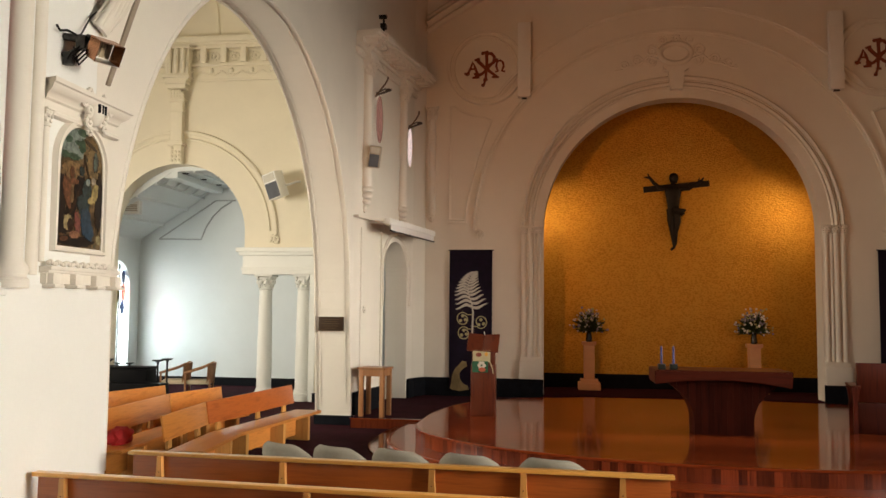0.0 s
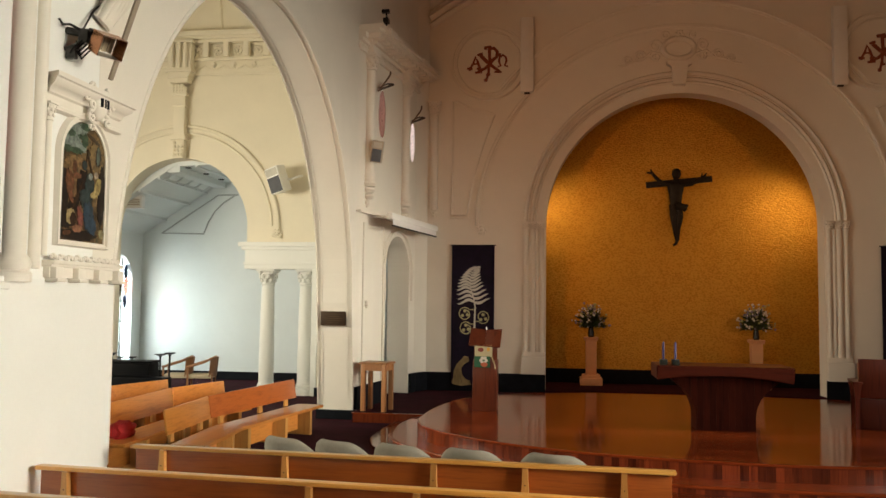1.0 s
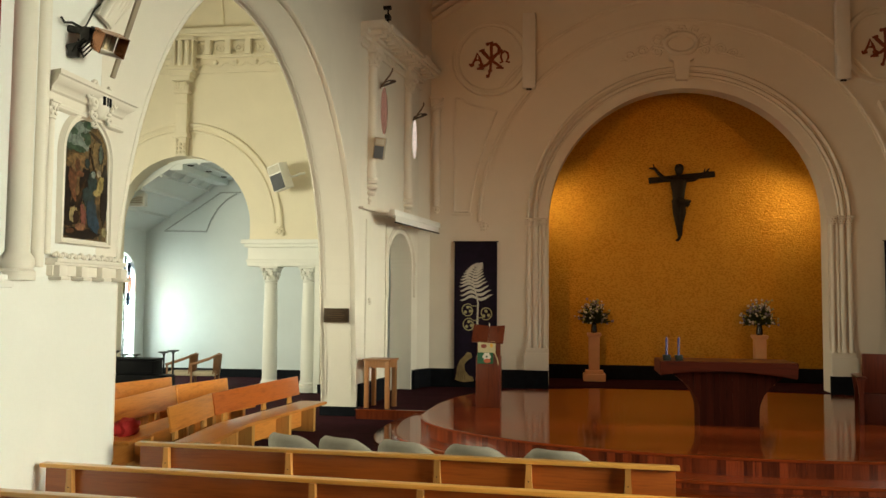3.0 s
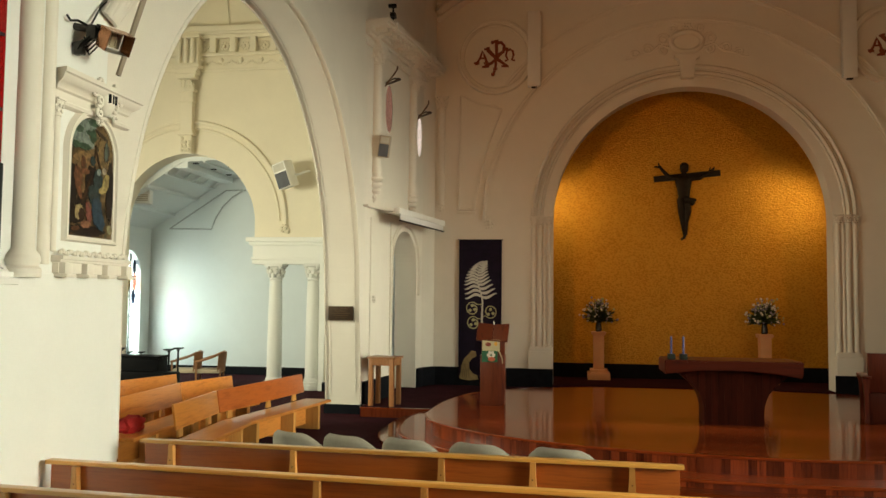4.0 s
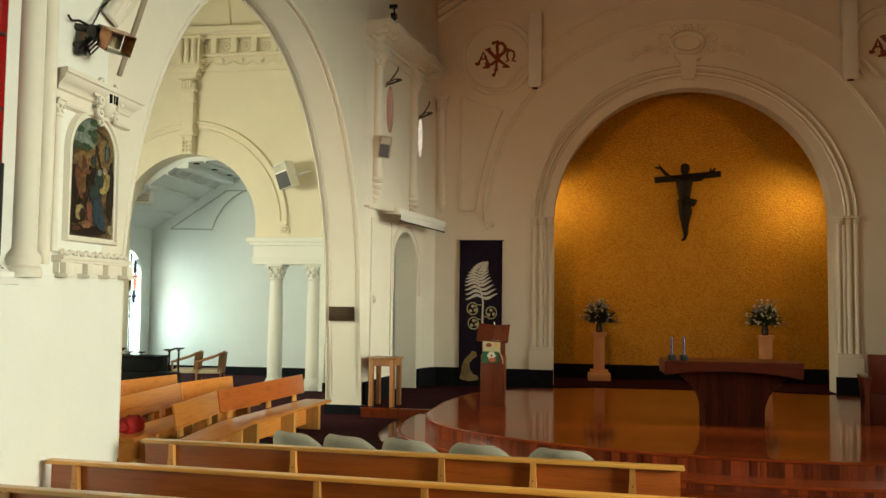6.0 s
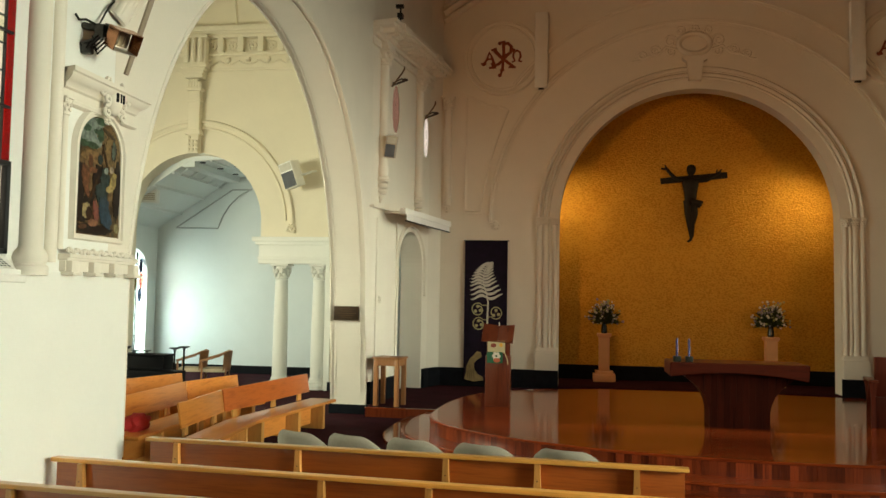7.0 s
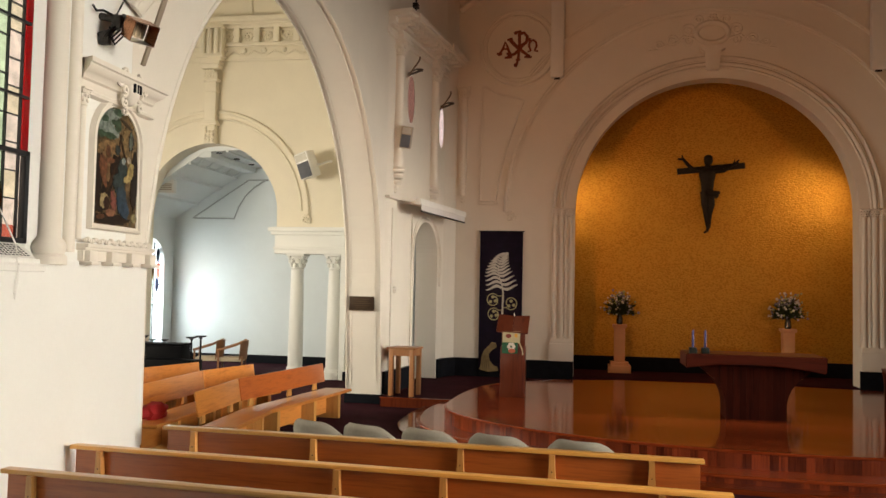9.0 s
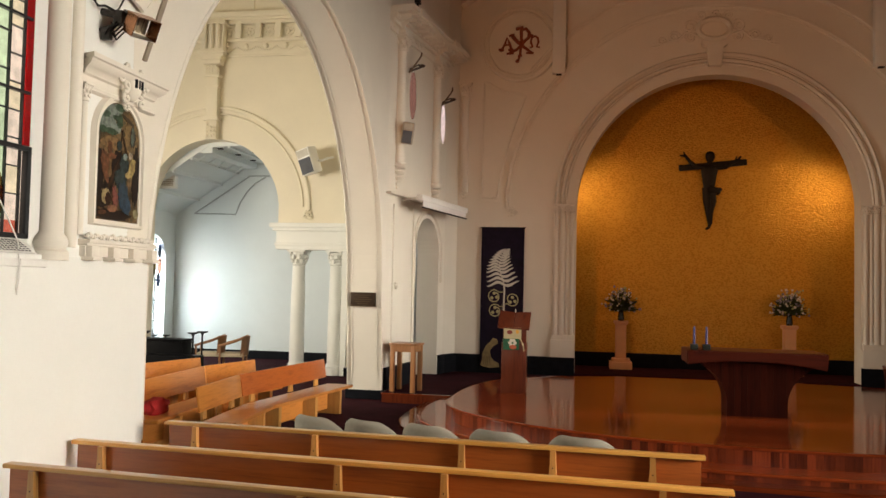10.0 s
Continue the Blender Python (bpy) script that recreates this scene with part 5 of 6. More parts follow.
def flat_stroke(bm, pts, w0, w1, y):
    """A flat strip of cloth along (x, z) points, its width changing from w0 to w1."""
    n = len(pts)
    rows = []
    for i, (x, z) in enumerate(pts):
        ax, az = pts[max(i - 1, 0)]
        bx, bz = pts[min(i + 1, n - 1)]
        t = Vector((bx - ax, 0, bz - az)).normalized()
        o = Vector((t.z, 0, -t.x)) * (w0 + (w1 - w0) * i / (n - 1)) / 2
        rows.append([bm.verts.new(Vector((x, yy, z)) + s * o) for yy, s in ((y, 1), (y, -1), (y + 0.006, -1), (y + 0.006, 1))])
    for a, b in zip(rows, rows[1:]):
        for j in range(4):
            bm.faces.new((a[j], a[(j + 1) % 4], b[(j + 1) % 4], b[j]))
    bm.faces.new(rows[0][::-1])
    bm.faces.new(rows[-1])


def banner(xc, fern):
    t = thing("banner", "deep purple wall banner with a silver fern and gold spirals" if fern else "deep purple hanging wall banner", "banner", "wall banners", pose(xc, YW - 0.05, 0))
    b = bmesh.new()
    n = 14
    top, bot = 3.48, 0.33
    rows = [[b.verts.new((-0.49 + 0.98 * i / n, -0.02 - 0.012 * math.sin(i * 1.3 + k * 0.6) * k / 8, top + (bot - top) * k / 8)) for i in range(n + 1)] for k in range(9)]
    for p, q in zip(rows, rows[1:]):
        for i in range(n):
            b.faces.new((p[i], p[i + 1], q[i + 1], q[i]))
    bmesh.ops.solidify(b, geom=b.faces, thickness=0.006)
    part("cloth", b, PURPLE, t)
    part("rod", tube(bmesh.new(), [(-0.52, -0.02, 3.49), (0.52, -0.02, 3.49)], 0.012, 10), BLACK_METAL, t)
    if not fern:
        return
    y = -0.052
    P = lambda px, pz: (-0.49 + 0.98 * (px - 40) / 225.0, 3.48 - (pz + 51) / 225.0 * 0.98)
    spine = [P(163, 395), P(164, 330), P(166, 272), P(158, 225), P(143, 180), P(138, 145), P(145, 110), P(160, 80), P(175, 60)]
    b = bmesh.new()
    flat_stroke(b, spine, 0.045, 0.012, y)
    part("fern_stem", b, SILVER, t)
    # leaflets on both sides of the stem, longest at the foot, each an S-shaped blade
    for sg in (-1, 1):
        for i in range(14):
            k = i / 13
            f = 2.55 + 5.2 * (1 - (1 - k) ** 1.25)
            j = min(int(f), len(spine) - 2)
            a, c = spine[j], spine[j + 1]
            px, pz = a[0] + (c[0] - a[0]) * (f - j), a[1] + (c[1] - a[1]) * (f - j)
            ln = (0.35 if sg < 0 else 0.31) * (1 - k) ** 0.75 + 0.05
            rise = (0.02 + 0.3 * k) if sg < 0 else (0.16 + 0.3 * k)
            up_, dn_ = [], []
            for q in range(11):
                u = q / 10
                x, z = px + sg * ln * u, pz + ln * (rise * u + (0.13 if sg < 0 else -0.09) * math.sin(u * math.pi * 1.6))
                w = (0.009 + 0.026 * (1 - 0.6 * k) * math.sin(math.pi * (0.1 + 0.9 * u) ** 0.8))
                up_.append((x, z + w))
                if q < 10:
                    dn_.append((x, z - w))
            part("fern_leaflet", plate([up_ + dn_[::-1]], 0.005, m=Matrix.Translation((0, y - 0.004, 0))), SILVER, t, smooth=None)
    for cx, cz, s in ((112, 305, 1), (208, 325, -1), (118, 380, 1)):
        b = bmesh.new()
        x0, z0 = P(cx, cz)
        R = 0.135
        pts = [P(163, cz - 20 if s > 0 else cz + 22)]
        for q in range(30):
            a = radians(40 + q * 13.5) if s > 0 else radians(-140 + q * 13.5)
            pts.append((x0 + R * math.cos(a) * 0.95, z0 + R * math.sin(a)) if q < 20 else (x0 + R * math.cos(a) * (1 - (q - 19) * 0.045), z0 + R * math.sin(a) * (1 - (q - 19) * 0.045)))
        flat_stroke(b, pts, 0.02, 0.028, y)
        part("koru_spiral", b, GOLDC, t)
        for k, (dx, dz) in enumerate(((0.0, 0.06), (-0.05, -0.05), (0.06, -0.03))):
            b = bmesh.new()
            ball(b, (x0 + dx, y - 0.002, z0 + dz), 0.038, 12, (1, 0.12, 1))
            part("koru_bud", b, GOLDC, t)
    b = bmesh.new()
    x0, z0 = P(50, 668)
    blob = [(-0.02, 0.0), (0.05, -0.03), (0.2, -0.06), (0.42, -0.03), (0.4, 0.06), (0.3, 0.1), (0.22, 0.2), (0.2, 0.34), (0.28, 0.44), (0.38, 0.5), (0.36, 0.6), (0.26, 0.62), (0.2, 0.54), (0.1, 0.44), (0.03, 0.28), (0.02, 0.12)]
    plate([[(x0 + u, z0 + w) for u, w in blob]], 0.006, b, Matrix.Translation((0, y - 0.002, 0)))
    part("gold_shape", b, plain("antique_gold_cloth", (0.24, 0.17, 0.075), 0.7, vary=0.35, scale=8), t, "curved antique gold cloth shape", None)
    for q in range(4):
        b = bmesh.new()
        flat_stroke(b, [(x0 + 0.06 + 0.05 * q, z0 + 0.02), (x0 + 0.07 + 0.04 * q, z0 + 0.15), (x0 + 0.12 + 0.03 * q, z0 + 0.32)], 0.012, 0.008, y - 0.008)
        part("stitched_fold", b, plain("brown_thread", (0.12, 0.08, 0.04), 0.8), t)


banner(-1.92, True)
banner(2 * CX + 1.97, False)

# painted monograms in the medallions
RED_PAINT = plain("faded_red_paint", (0.22, 0.05, 0.022), 0.7, vary=0.25, scale=14)
for s in (-1, 1):
    mg = bmesh.new()
    c, z, y = CX + s * 4.3, 7.76, YW - 0.009
    lay = [0]

    def L(pts, a=0.075, b=0.075):
        lay[0] += 1
        flat_stroke(mg, [(c + 0.84 * u, z + 0.84 * w) for u, w in pts], a, b, y - 0.004 * lay[0])

    L([(0.02, 0.42), (0.03, 0.1), (0.0, -0.3), (-0.05, -0.48)], 0.08, 0.05)
    L([(0.03, 0.38), (0.15, 0.4), (0.24, 0.3), (0.22, 0.14), (0.1, 0.06), (0.03, 0.08)])
    L([(-0.22, 0.2), (-0.05, 0.02), (0.12, -0.12), (0.28, -0.24)], 0.09, 0.06)
    L([(0.2, 0.14), (0.06, -0.02), (-0.1, -0.18), (-0.28, -0.24)], 0.06, 0.07)
    L([(-0.5, -0.16), (-0.42, -0.02), (-0.36, 0.16), (-0.3, 0.02), (-0.24, -0.16)], 0.05, 0.06)
    L([(-0.46, -0.04), (-0.26, -0.04)], 0.04, 0.04)
    L([(0.26, -0.13), (0.34, -0.11), (0.29, 0.02), (0.31, 0.13), (0.4, 0.19), (0.48, 0.13), (0.5, 0.02), (0.45, -0.11), (0.54, -0.13)], 0.05, 0.05)
    for serif in ([(-0.31, 0.2), (-0.16, 0.25)], [(0.2, 0.24), (0.35, 0.2)], [(-0.37, -0.29), (-0.17, -0.28)], [(0.17, -0.28), (0.37, -0.29)], [(-0.09, 0.4), (0.08, 0.44)], [(-0.59, -0.17), (-0.44, -0.19)], [(-0.32, -0.19), (-0.19, -0.17)], [(-0.06, -0.36), (0.06, -0.36)]):
        L(serif, 0.05, 0.05)
    for u, w in ((-0.22, 0.22), (-0.08, 0.4), (0.28, 0.2), (-0.26, -0.26), (0.28, -0.26), (-0.07, -0.5), (-0.52, -0.18), (0.0, 0.0)):
        ball(mg, (c + 0.84 * u, y - 0.02, z + 0.84 * w), 0.045, 8, (1, 0.5, 1))
    tagged(finish("wall_monogram", mg, RED_PAINT, None, "", None), "faded red painted interlaced monogram on the wall", "monogram", "monograms")
for x in (-0.71, 2 * CX + 0.71):
    sp = thing("column_speaker", "slim white column loudspeaker on the altar wall", "loudspeaker", "column speakers", pose(x, YW, 0))
    part("body", boxes((-0.15, 0.15, -0.2, -0.03, 7.0, 8.75), bevel=0.03), WHITE_PAINT, sp)
    part("bracket", boxes((-0.05, 0.05, -0.04, 0.0, 7.3, 7.4), (-0.05, 0.05, -0.04, 0.0, 8.3, 8.4)), BLACK_METAL, sp)
    part("end_cap", boxes((-0.06, 0.06, -0.15, -0.08, 6.97, 7.002)), BLACK_METAL, sp)

# ---- painting on the pilaster ----
def canvas():
    m, nt, b = material("painted_canvas")
    v = coords(nt)
    n1 = noise_at(nt, v, 7.0, 5.0)
    n2 = noise_at(nt, v, 26.0, 4.0)
    mx = nt.nodes.new("ShaderNodeMath")
    mx.operation = "MULTIPLY_ADD"
    mx.inputs[1].default_value = 0.35
    nt.links.new(n2, mx.inputs[0])
    nt.links.new(n1, mx.inputs[2])
    nt.links.new(ramp(nt, mx.outputs[0], [(0.45, (0.018, 0.014, 0.008)), (0.62, (0.07, 0.045, 0.02)), (0.75, (0.16, 0.1, 0.045)), (0.9, (0.05, 0.05, 0.03))]), b.inputs["Base Color"])
    b.inputs["Roughness"].default_value = 0.45
    return m


pt = thing("painting", "arched dark oil painting in a white plaster frame", "painting")
part("canvas", plate([arch_loop(5.69, 6.33, 2.625, 3.29, 28)], 0.008, m=along(XW + 0.012, 0, XW + 0.012, 1)), canvas(), pt, smooth=None)


layers = [0.0]


def daub(y, z, ry, rz, color, rot=0.0, k=1):
    b = bmesh.new()
    n = 40
    rnd = random.Random(int(y * 1000 + z * 77) + k)
    pts = []
    for i in range(n):
        a = 2 * math.pi * i / n
        q = rnd.uniform(0.82, 1.12)
        u, w = math.cos(a) * ry * q, math.sin(a) * rz * q
        pts.append((y + u * math.cos(rot) - w * math.sin(rot), z + u * math.sin(rot) + w * math.cos(rot)))
    layers[0] += 0.00016
    plate([pts], 0.002, b, along(XW + 0.0145 + layers[0], 0, XW + 0.0145 + layers[0], 1))
    part("painted_patch", b, plain("oil_colour", tuple(0.52 * c for c in color), 0.45, vary=0.65, scale=22, grain=70), pt, smooth=None)


def scene_patch(u, v, ru, rv, color, rot=0.0, k=1):
    """A patch of oil colour at u across and v down the canvas, both from 0 to 1."""
    daub(5.69 + 0.64 * u, 3.61 - 0.985 * v, 0.64 * ru, 0.985 * rv, color, rot, k)


SKY_BLUE, LEAF, STONE, SKIN, SHADE = (0.30, 0.36, 0.32), (0.06, 0.12, 0.07), (0.30, 0.20, 0.09), (0.42, 0.20, 0.11), (0.02, 0.014, 0.012)
# sky, trees and a stone building with an arched window
for u, v, ru, rv in ((0.36, 0.1, 0.2, 0.06), (0.24, 0.2, 0.18, 0.08), (0.38, 0.24, 0.16, 0.05)):
    scene_patch(u, v, ru, rv, SKY_BLUE, 0.1, 1)
for u, v, ru, rv in ((0.5, 0.06, 0.12, 0.03), (0.2, 0.14, 0.09, 0.03), (0.32, 0.27, 0.14, 0.03), (0.5, 0.17, 0.07, 0.06), (0.14, 0.27, 0.08, 0.03), (0.4, 0.15, 0.06, 0.02)):
    scene_patch(u, v, ru, rv, LEAF, 0.0, 2)
scene_patch(0.78, 0.27, 0.17, 0.15, STONE, 0.0, 1)
scene_patch(0.68, 0.14, 0.15, 0.018, (0.07, 0.045, 0.025), -0.35, 3)
scene_patch(0.8, 0.27, 0.065, 0.09, SHADE, 0.0, 2)
scene_patch(0.8, 0.27, 0.045, 0.08, (0.13, 0.19, 0.17), 0.0, 3)
scene_patch(0.3, 0.36, 0.22, 0.05, (0.30, 0.18, 0.08), 0.0, 1)
# bystanders, timber beam and the dark crowd
for u, v, ru, rv, rot in ((0.1, 0.6, 0.1, 0.2, 0.0), (0.9, 0.6, 0.09, 0.25, 0.0), (0.5, 0.55, 0.16, 0.14, 0.0), (0.3, 0.7, 0.12, 0.06, 0.4), (0.4, 0.94, 0.42, 0.05, 0.0), (0.15, 0.83, 0.14, 0.07, 0.0)):
    scene_patch(u, v, ru, rv, SHADE, rot, 2)
for u, v, ru, rv, rot in ((0.62, 0.35, 0.02, 0.13, 0.45), (0.38, 0.62, 0.025, 0.14, -0.5), (0.55, 0.3, 0.015, 0.08, -0.2)):
    scene_patch(u, v, ru, rv, (0.06, 0.03, 0.014), rot, 4)
for u, v, ru, rv, rot in ((0.2, 0.52, 0.09, 0.09, 0.2), (0.33, 0.47, 0.12, 0.025, 0.1), (0.3, 0.4, 0.05, 0.05, 0.0), (0.22, 0.62, 0.05, 0.08, 0.5)):
    scene_patch(u, v, ru, rv, (0.22, 0.09, 0.045), rot, 4)
for u, v, ru, rv, rot in ((0.62, 0.52, 0.1, 0.09, 0.0), (0.56, 0.64, 0.14, 0.1, 0.3), (0.5, 0.37, 0.06, 0.04, 0.0)):
    scene_patch(u, v, ru, rv, (0.045, 0.075, 0.075), rot, 4)
scene_patch(0.64, 0.45, 0.05, 0.03, (0.30, 0.38, 0.36), 0.6, 5)
scene_patch(0.8, 0.53, 0.07, 0.09, (0.52, 0.40, 0.16), -0.3, 5)
scene_patch(0.73, 0.59, 0.09, 0.03, (0.55, 0.42, 0.18), 0.3, 6)
scene_patch(0.76, 0.43, 0.05, 0.03, (0.50, 0.42, 0.32), 0.0, 6)
# the kneeling figure in a blue and rose robe
scene_patch(0.62, 0.78, 0.12, 0.13, (0.04, 0.08, 0.115), 0.1, 5)
scene_patch(0.72, 0.86, 0.08, 0.07, (0.04, 0.09, 0.14), 0.0, 6)
scene_patch(0.44, 0.8, 0.06, 0.1, (0.32, 0.11, 0.085), 0.25, 6)
scene_patch(0.24, 0.8, 0.09, 0.07, (0.50, 0.40, 0.20), 0.0, 4)
scene_patch(0.29, 0.82, 0.07, 0.055, (0.05, 0.022, 0.014), 0.0, 5)
scene_patch(0.38, 0.89, 0.11, 0.03, SKIN, 0.1, 6)
scene_patch(0.92, 0.91, 0.07, 0.04, (0.42, 0.36, 0.2), -0.4, 5)
scene_patch(0.17, 0.93, 0.09, 0.02, (0.16, 0.07, 0.035), 0.1, 5)

# ---- floodlight on the pilaster ----
COPPER = plain("copper_reflector", (0.45, 0.2, 0.1), 0.25, 0.9, vary=0.2)
LIT_METAL = plain("lit_flap_metal", (0.6, 0.58, 0.54), 0.3, 0.9, vary=0.1)
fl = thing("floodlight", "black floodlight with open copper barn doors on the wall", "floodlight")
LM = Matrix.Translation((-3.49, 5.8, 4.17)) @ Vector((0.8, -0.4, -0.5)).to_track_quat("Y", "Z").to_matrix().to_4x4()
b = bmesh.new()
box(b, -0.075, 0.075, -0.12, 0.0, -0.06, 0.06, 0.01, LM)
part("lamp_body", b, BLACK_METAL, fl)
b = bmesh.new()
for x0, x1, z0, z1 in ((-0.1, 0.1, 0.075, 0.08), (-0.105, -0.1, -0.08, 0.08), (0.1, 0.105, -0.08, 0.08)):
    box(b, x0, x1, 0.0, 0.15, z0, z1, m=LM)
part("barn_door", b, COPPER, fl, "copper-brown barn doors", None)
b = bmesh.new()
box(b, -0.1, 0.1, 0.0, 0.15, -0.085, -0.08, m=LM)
# lower flap coloured pale to stand for the lamp's glare on it
part("barn_door", b, LIT_METAL, fl, "lower metal flap, brightened for the lamplight on it", None)
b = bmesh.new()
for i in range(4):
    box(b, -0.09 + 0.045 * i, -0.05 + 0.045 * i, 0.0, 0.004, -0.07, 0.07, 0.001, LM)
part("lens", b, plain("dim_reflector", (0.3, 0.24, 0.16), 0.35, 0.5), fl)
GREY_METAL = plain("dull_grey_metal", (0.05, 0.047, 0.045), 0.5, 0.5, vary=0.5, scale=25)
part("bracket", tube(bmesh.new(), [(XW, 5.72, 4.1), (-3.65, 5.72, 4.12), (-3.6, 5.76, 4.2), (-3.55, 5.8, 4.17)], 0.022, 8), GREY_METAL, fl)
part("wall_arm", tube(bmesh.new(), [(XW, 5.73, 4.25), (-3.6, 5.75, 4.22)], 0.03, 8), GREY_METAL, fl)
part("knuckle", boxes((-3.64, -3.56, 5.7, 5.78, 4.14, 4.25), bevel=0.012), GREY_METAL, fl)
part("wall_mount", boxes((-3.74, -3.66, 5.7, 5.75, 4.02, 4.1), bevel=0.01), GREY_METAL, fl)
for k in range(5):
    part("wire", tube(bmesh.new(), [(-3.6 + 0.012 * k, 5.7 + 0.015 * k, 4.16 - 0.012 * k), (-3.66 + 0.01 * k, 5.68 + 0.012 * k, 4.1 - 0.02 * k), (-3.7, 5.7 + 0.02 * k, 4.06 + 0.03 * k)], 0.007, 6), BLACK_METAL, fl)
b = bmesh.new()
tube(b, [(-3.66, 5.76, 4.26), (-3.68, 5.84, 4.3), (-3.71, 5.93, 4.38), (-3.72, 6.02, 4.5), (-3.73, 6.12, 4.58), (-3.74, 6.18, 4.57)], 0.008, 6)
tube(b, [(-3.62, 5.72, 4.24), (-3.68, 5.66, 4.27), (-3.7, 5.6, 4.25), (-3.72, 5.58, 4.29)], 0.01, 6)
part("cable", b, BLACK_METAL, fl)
ob_ = bmesh.new()
sweep(ob_, [(XW + 0.02, 6.15, 4.45), (XW + 0.1, 6.2, 4.62), (XW + 0.16, 6.24, 4.8)], sized(BEAD, 0.07, 0.22), (1, 0, 0))
for i in range(5):
    sweep(ob_, [(XW + 0.05, 6.07 + 0.045 * i, 4.47), (XW + 0.15, 6.1 + 0.05 * i, 4.63), (XW + 0.21, 6.12 + 0.055 * i, 4.8)], sized(BEAD, 0.04, 0.035), (1, 0, 0))
ornament(ob_, SIDE0, 6.2, 4.72, 0.12, 61)
trim("trim_wall_bracket", ob_, PLASTER, "carved plaster bracket under the vault rib")
# dark strip laid on the wall for the shaded soffit edge
setting("trim_wall_strip", plate([[(6.32, 4.03), (6.37, 4.03), (6.84, 5.0), (6.77, 5.0)]], 0.02, m=along(XW + 0.022, 0, XW + 0.022, 1)), plain("shade_strip_tone", (0.3, 0.24, 0.18), 0.6), "narrow taupe strip standing for shade beside the arch", "trim")

# plaque
pq = thing("plaque", "dark bronze memorial plaque on the arch pier", "plaque")
py = ARCH_Y + ARCH_R + 0.012
part("plate", boxes((-4.33, -3.86, py - 0.025, py + 0.03, 1.73, 1.99), bevel=0.006), plain("brown_bronze", (0.05, 0.03, 0.018), 0.4, 0.5, vary=0.3), pq)
part("rim", boxes((-4.33, -3.86, py - 0.032, py - 0.022, 1.97, 1.99), (-4.33, -3.86, py - 0.032, py - 0.022, 1.73, 1.75)), plain("rim_bronze", (0.09, 0.055, 0.03), 0.4, 0.5), pq)
for i in range(5):
    w = (0.3, 0.22, 0.34, 0.28, 0.2)[i]
    part("text_bar", boxes((-4.095 - w / 2, -4.095 + w / 2, py - 0.029, py - 0.024, 1.935 - 0.04 * i, 1.945 - 0.04 * i)), plain("text_bronze", (0.12, 0.075, 0.04), 0.45, 0.4), pq, smooth=None)

# ---- loudspeakers, brackets and screen on the sanctuary side ----
def box_speaker(m, body, label, w=0.3, h=0.5, d=0.28, side=1):
    s = thing("loudspeaker", label, "loudspeaker", "wall loudspeakers", m)
    part("cabinet", boxes((-w / 2, w / 2, 0, d, -h / 2, h / 2), bevel=0.02), body, s)
    part("grille", boxes((-w / 2 + 0.02, w / 2 - 0.02, -0.012, 0.003, -h / 2 + 0.02, h * 0.12), bevel=0.004), GREY_GRILLE, s)
    part("horn", boxes((-w / 2 + 0.03, w / 2 - 0.03, -0.008, 0.003, h * 0.18, h / 2 - 0.03), bevel=0.004), plain("dim_horn", (0.5, 0.47, 0.4), 0.5), s)
    part("bracket", tube(bmesh.new(), [(side * w * 0.3, d * 0.8, -0.04), (side * w * 0.75, d * 0.9, -0.08), (side * w * 1.0, d + 0.1, -0.06), (side * w * 1.05, d + 0.25, -0.06)], 0.028, 8), body, s)
    return s


BEIGE = plain("beige_plastic", (0.42, 0.36, 0.28), 0.5, vary=0.05)
box_speaker(pose(-6.4, 17.78, 4.9, 12, -14, -22), WHITE_PAINT, "white wall loudspeaker with a grey grille", 0.38, 0.6, 0.3)
sp = OBL @ Vector((0.3, -0.26, 5.05))
box_speaker(pose(sp.x, sp.y, sp.z, 12, 8, 8), BEIGE, "beige wall loudspeaker with a dark grille", 0.22, 0.42, 0.18, -1)
DULL_METAL = plain("dull_metal", (0.07, 0.055, 0.045), 0.5, 0.3, vary=0.3)
for (u, w) in ((0.9, 6.42), (2.9, 6.18)):
    a = thing("window_opener", "dark metal window opening arm on the wall", "window arm", "window arms")
    p0 = OBL @ Vector((u, -0.04, w))
    p1 = OBL @ Vector((u + 0.1, -0.26, w + 0.1))
    p2 = OBL @ Vector((u + 0.11, -0.26, w + 0.12))
    b = tube(bmesh.new(), [p0, p1], 0.022, 6)
    tube(b, [p0 + Vector((0, 0, 0.04)), p1 + Vector((-0.05, 0, 0.05))], 0.014, 6)
    part("arm", b, DULL_METAL, a)
    part("motor", ball(bmesh.new(), p2, 0.05, 8, (1.4, 1, 0.7)), DULL_METAL, a)
    q = [OBL @ Vector((u - 0.06 + 0.26 * k * k, -0.05 - 0.2 * math.sin(k * 2.2), w - 0.05 + 0.62 * k - 0.16 * k * k)) for k in (0, 0.25, 0.5, 0.75, 1.0)]
    part("hose", tube(bmesh.new(), q, 0.018, 6), plain("brown_hose", (0.14, 0.08, 0.04), 0.6), a)
cm = thing("camera_bracket", "small black spotlight on a ledge of the wall", "spotlight")
p0 = OBL @ Vector((0.33, -0.4, 7.73))
b = boxes((p0.x - 0.05, p0.x + 0.05, p0.y - 0.08, p0.y + 0.08, p0.z - 0.16, p0.z - 0.08))
tube(b, [p0 + Vector((0, 0, -0.3)), p0 + Vector((0, 0, 0.1))], 0.02, 6)
box(b, p0.x - 0.09, p0.x + 0.06, p0.y - 0.04, p0.y + 0.04, p0.z + 0.04, p0.z + 0.1)
part("body", b, BLACK_METAL, cm)
sc = thing("projector_screen", "white rolled-up projection screen hung on the side wall", "projector screen")
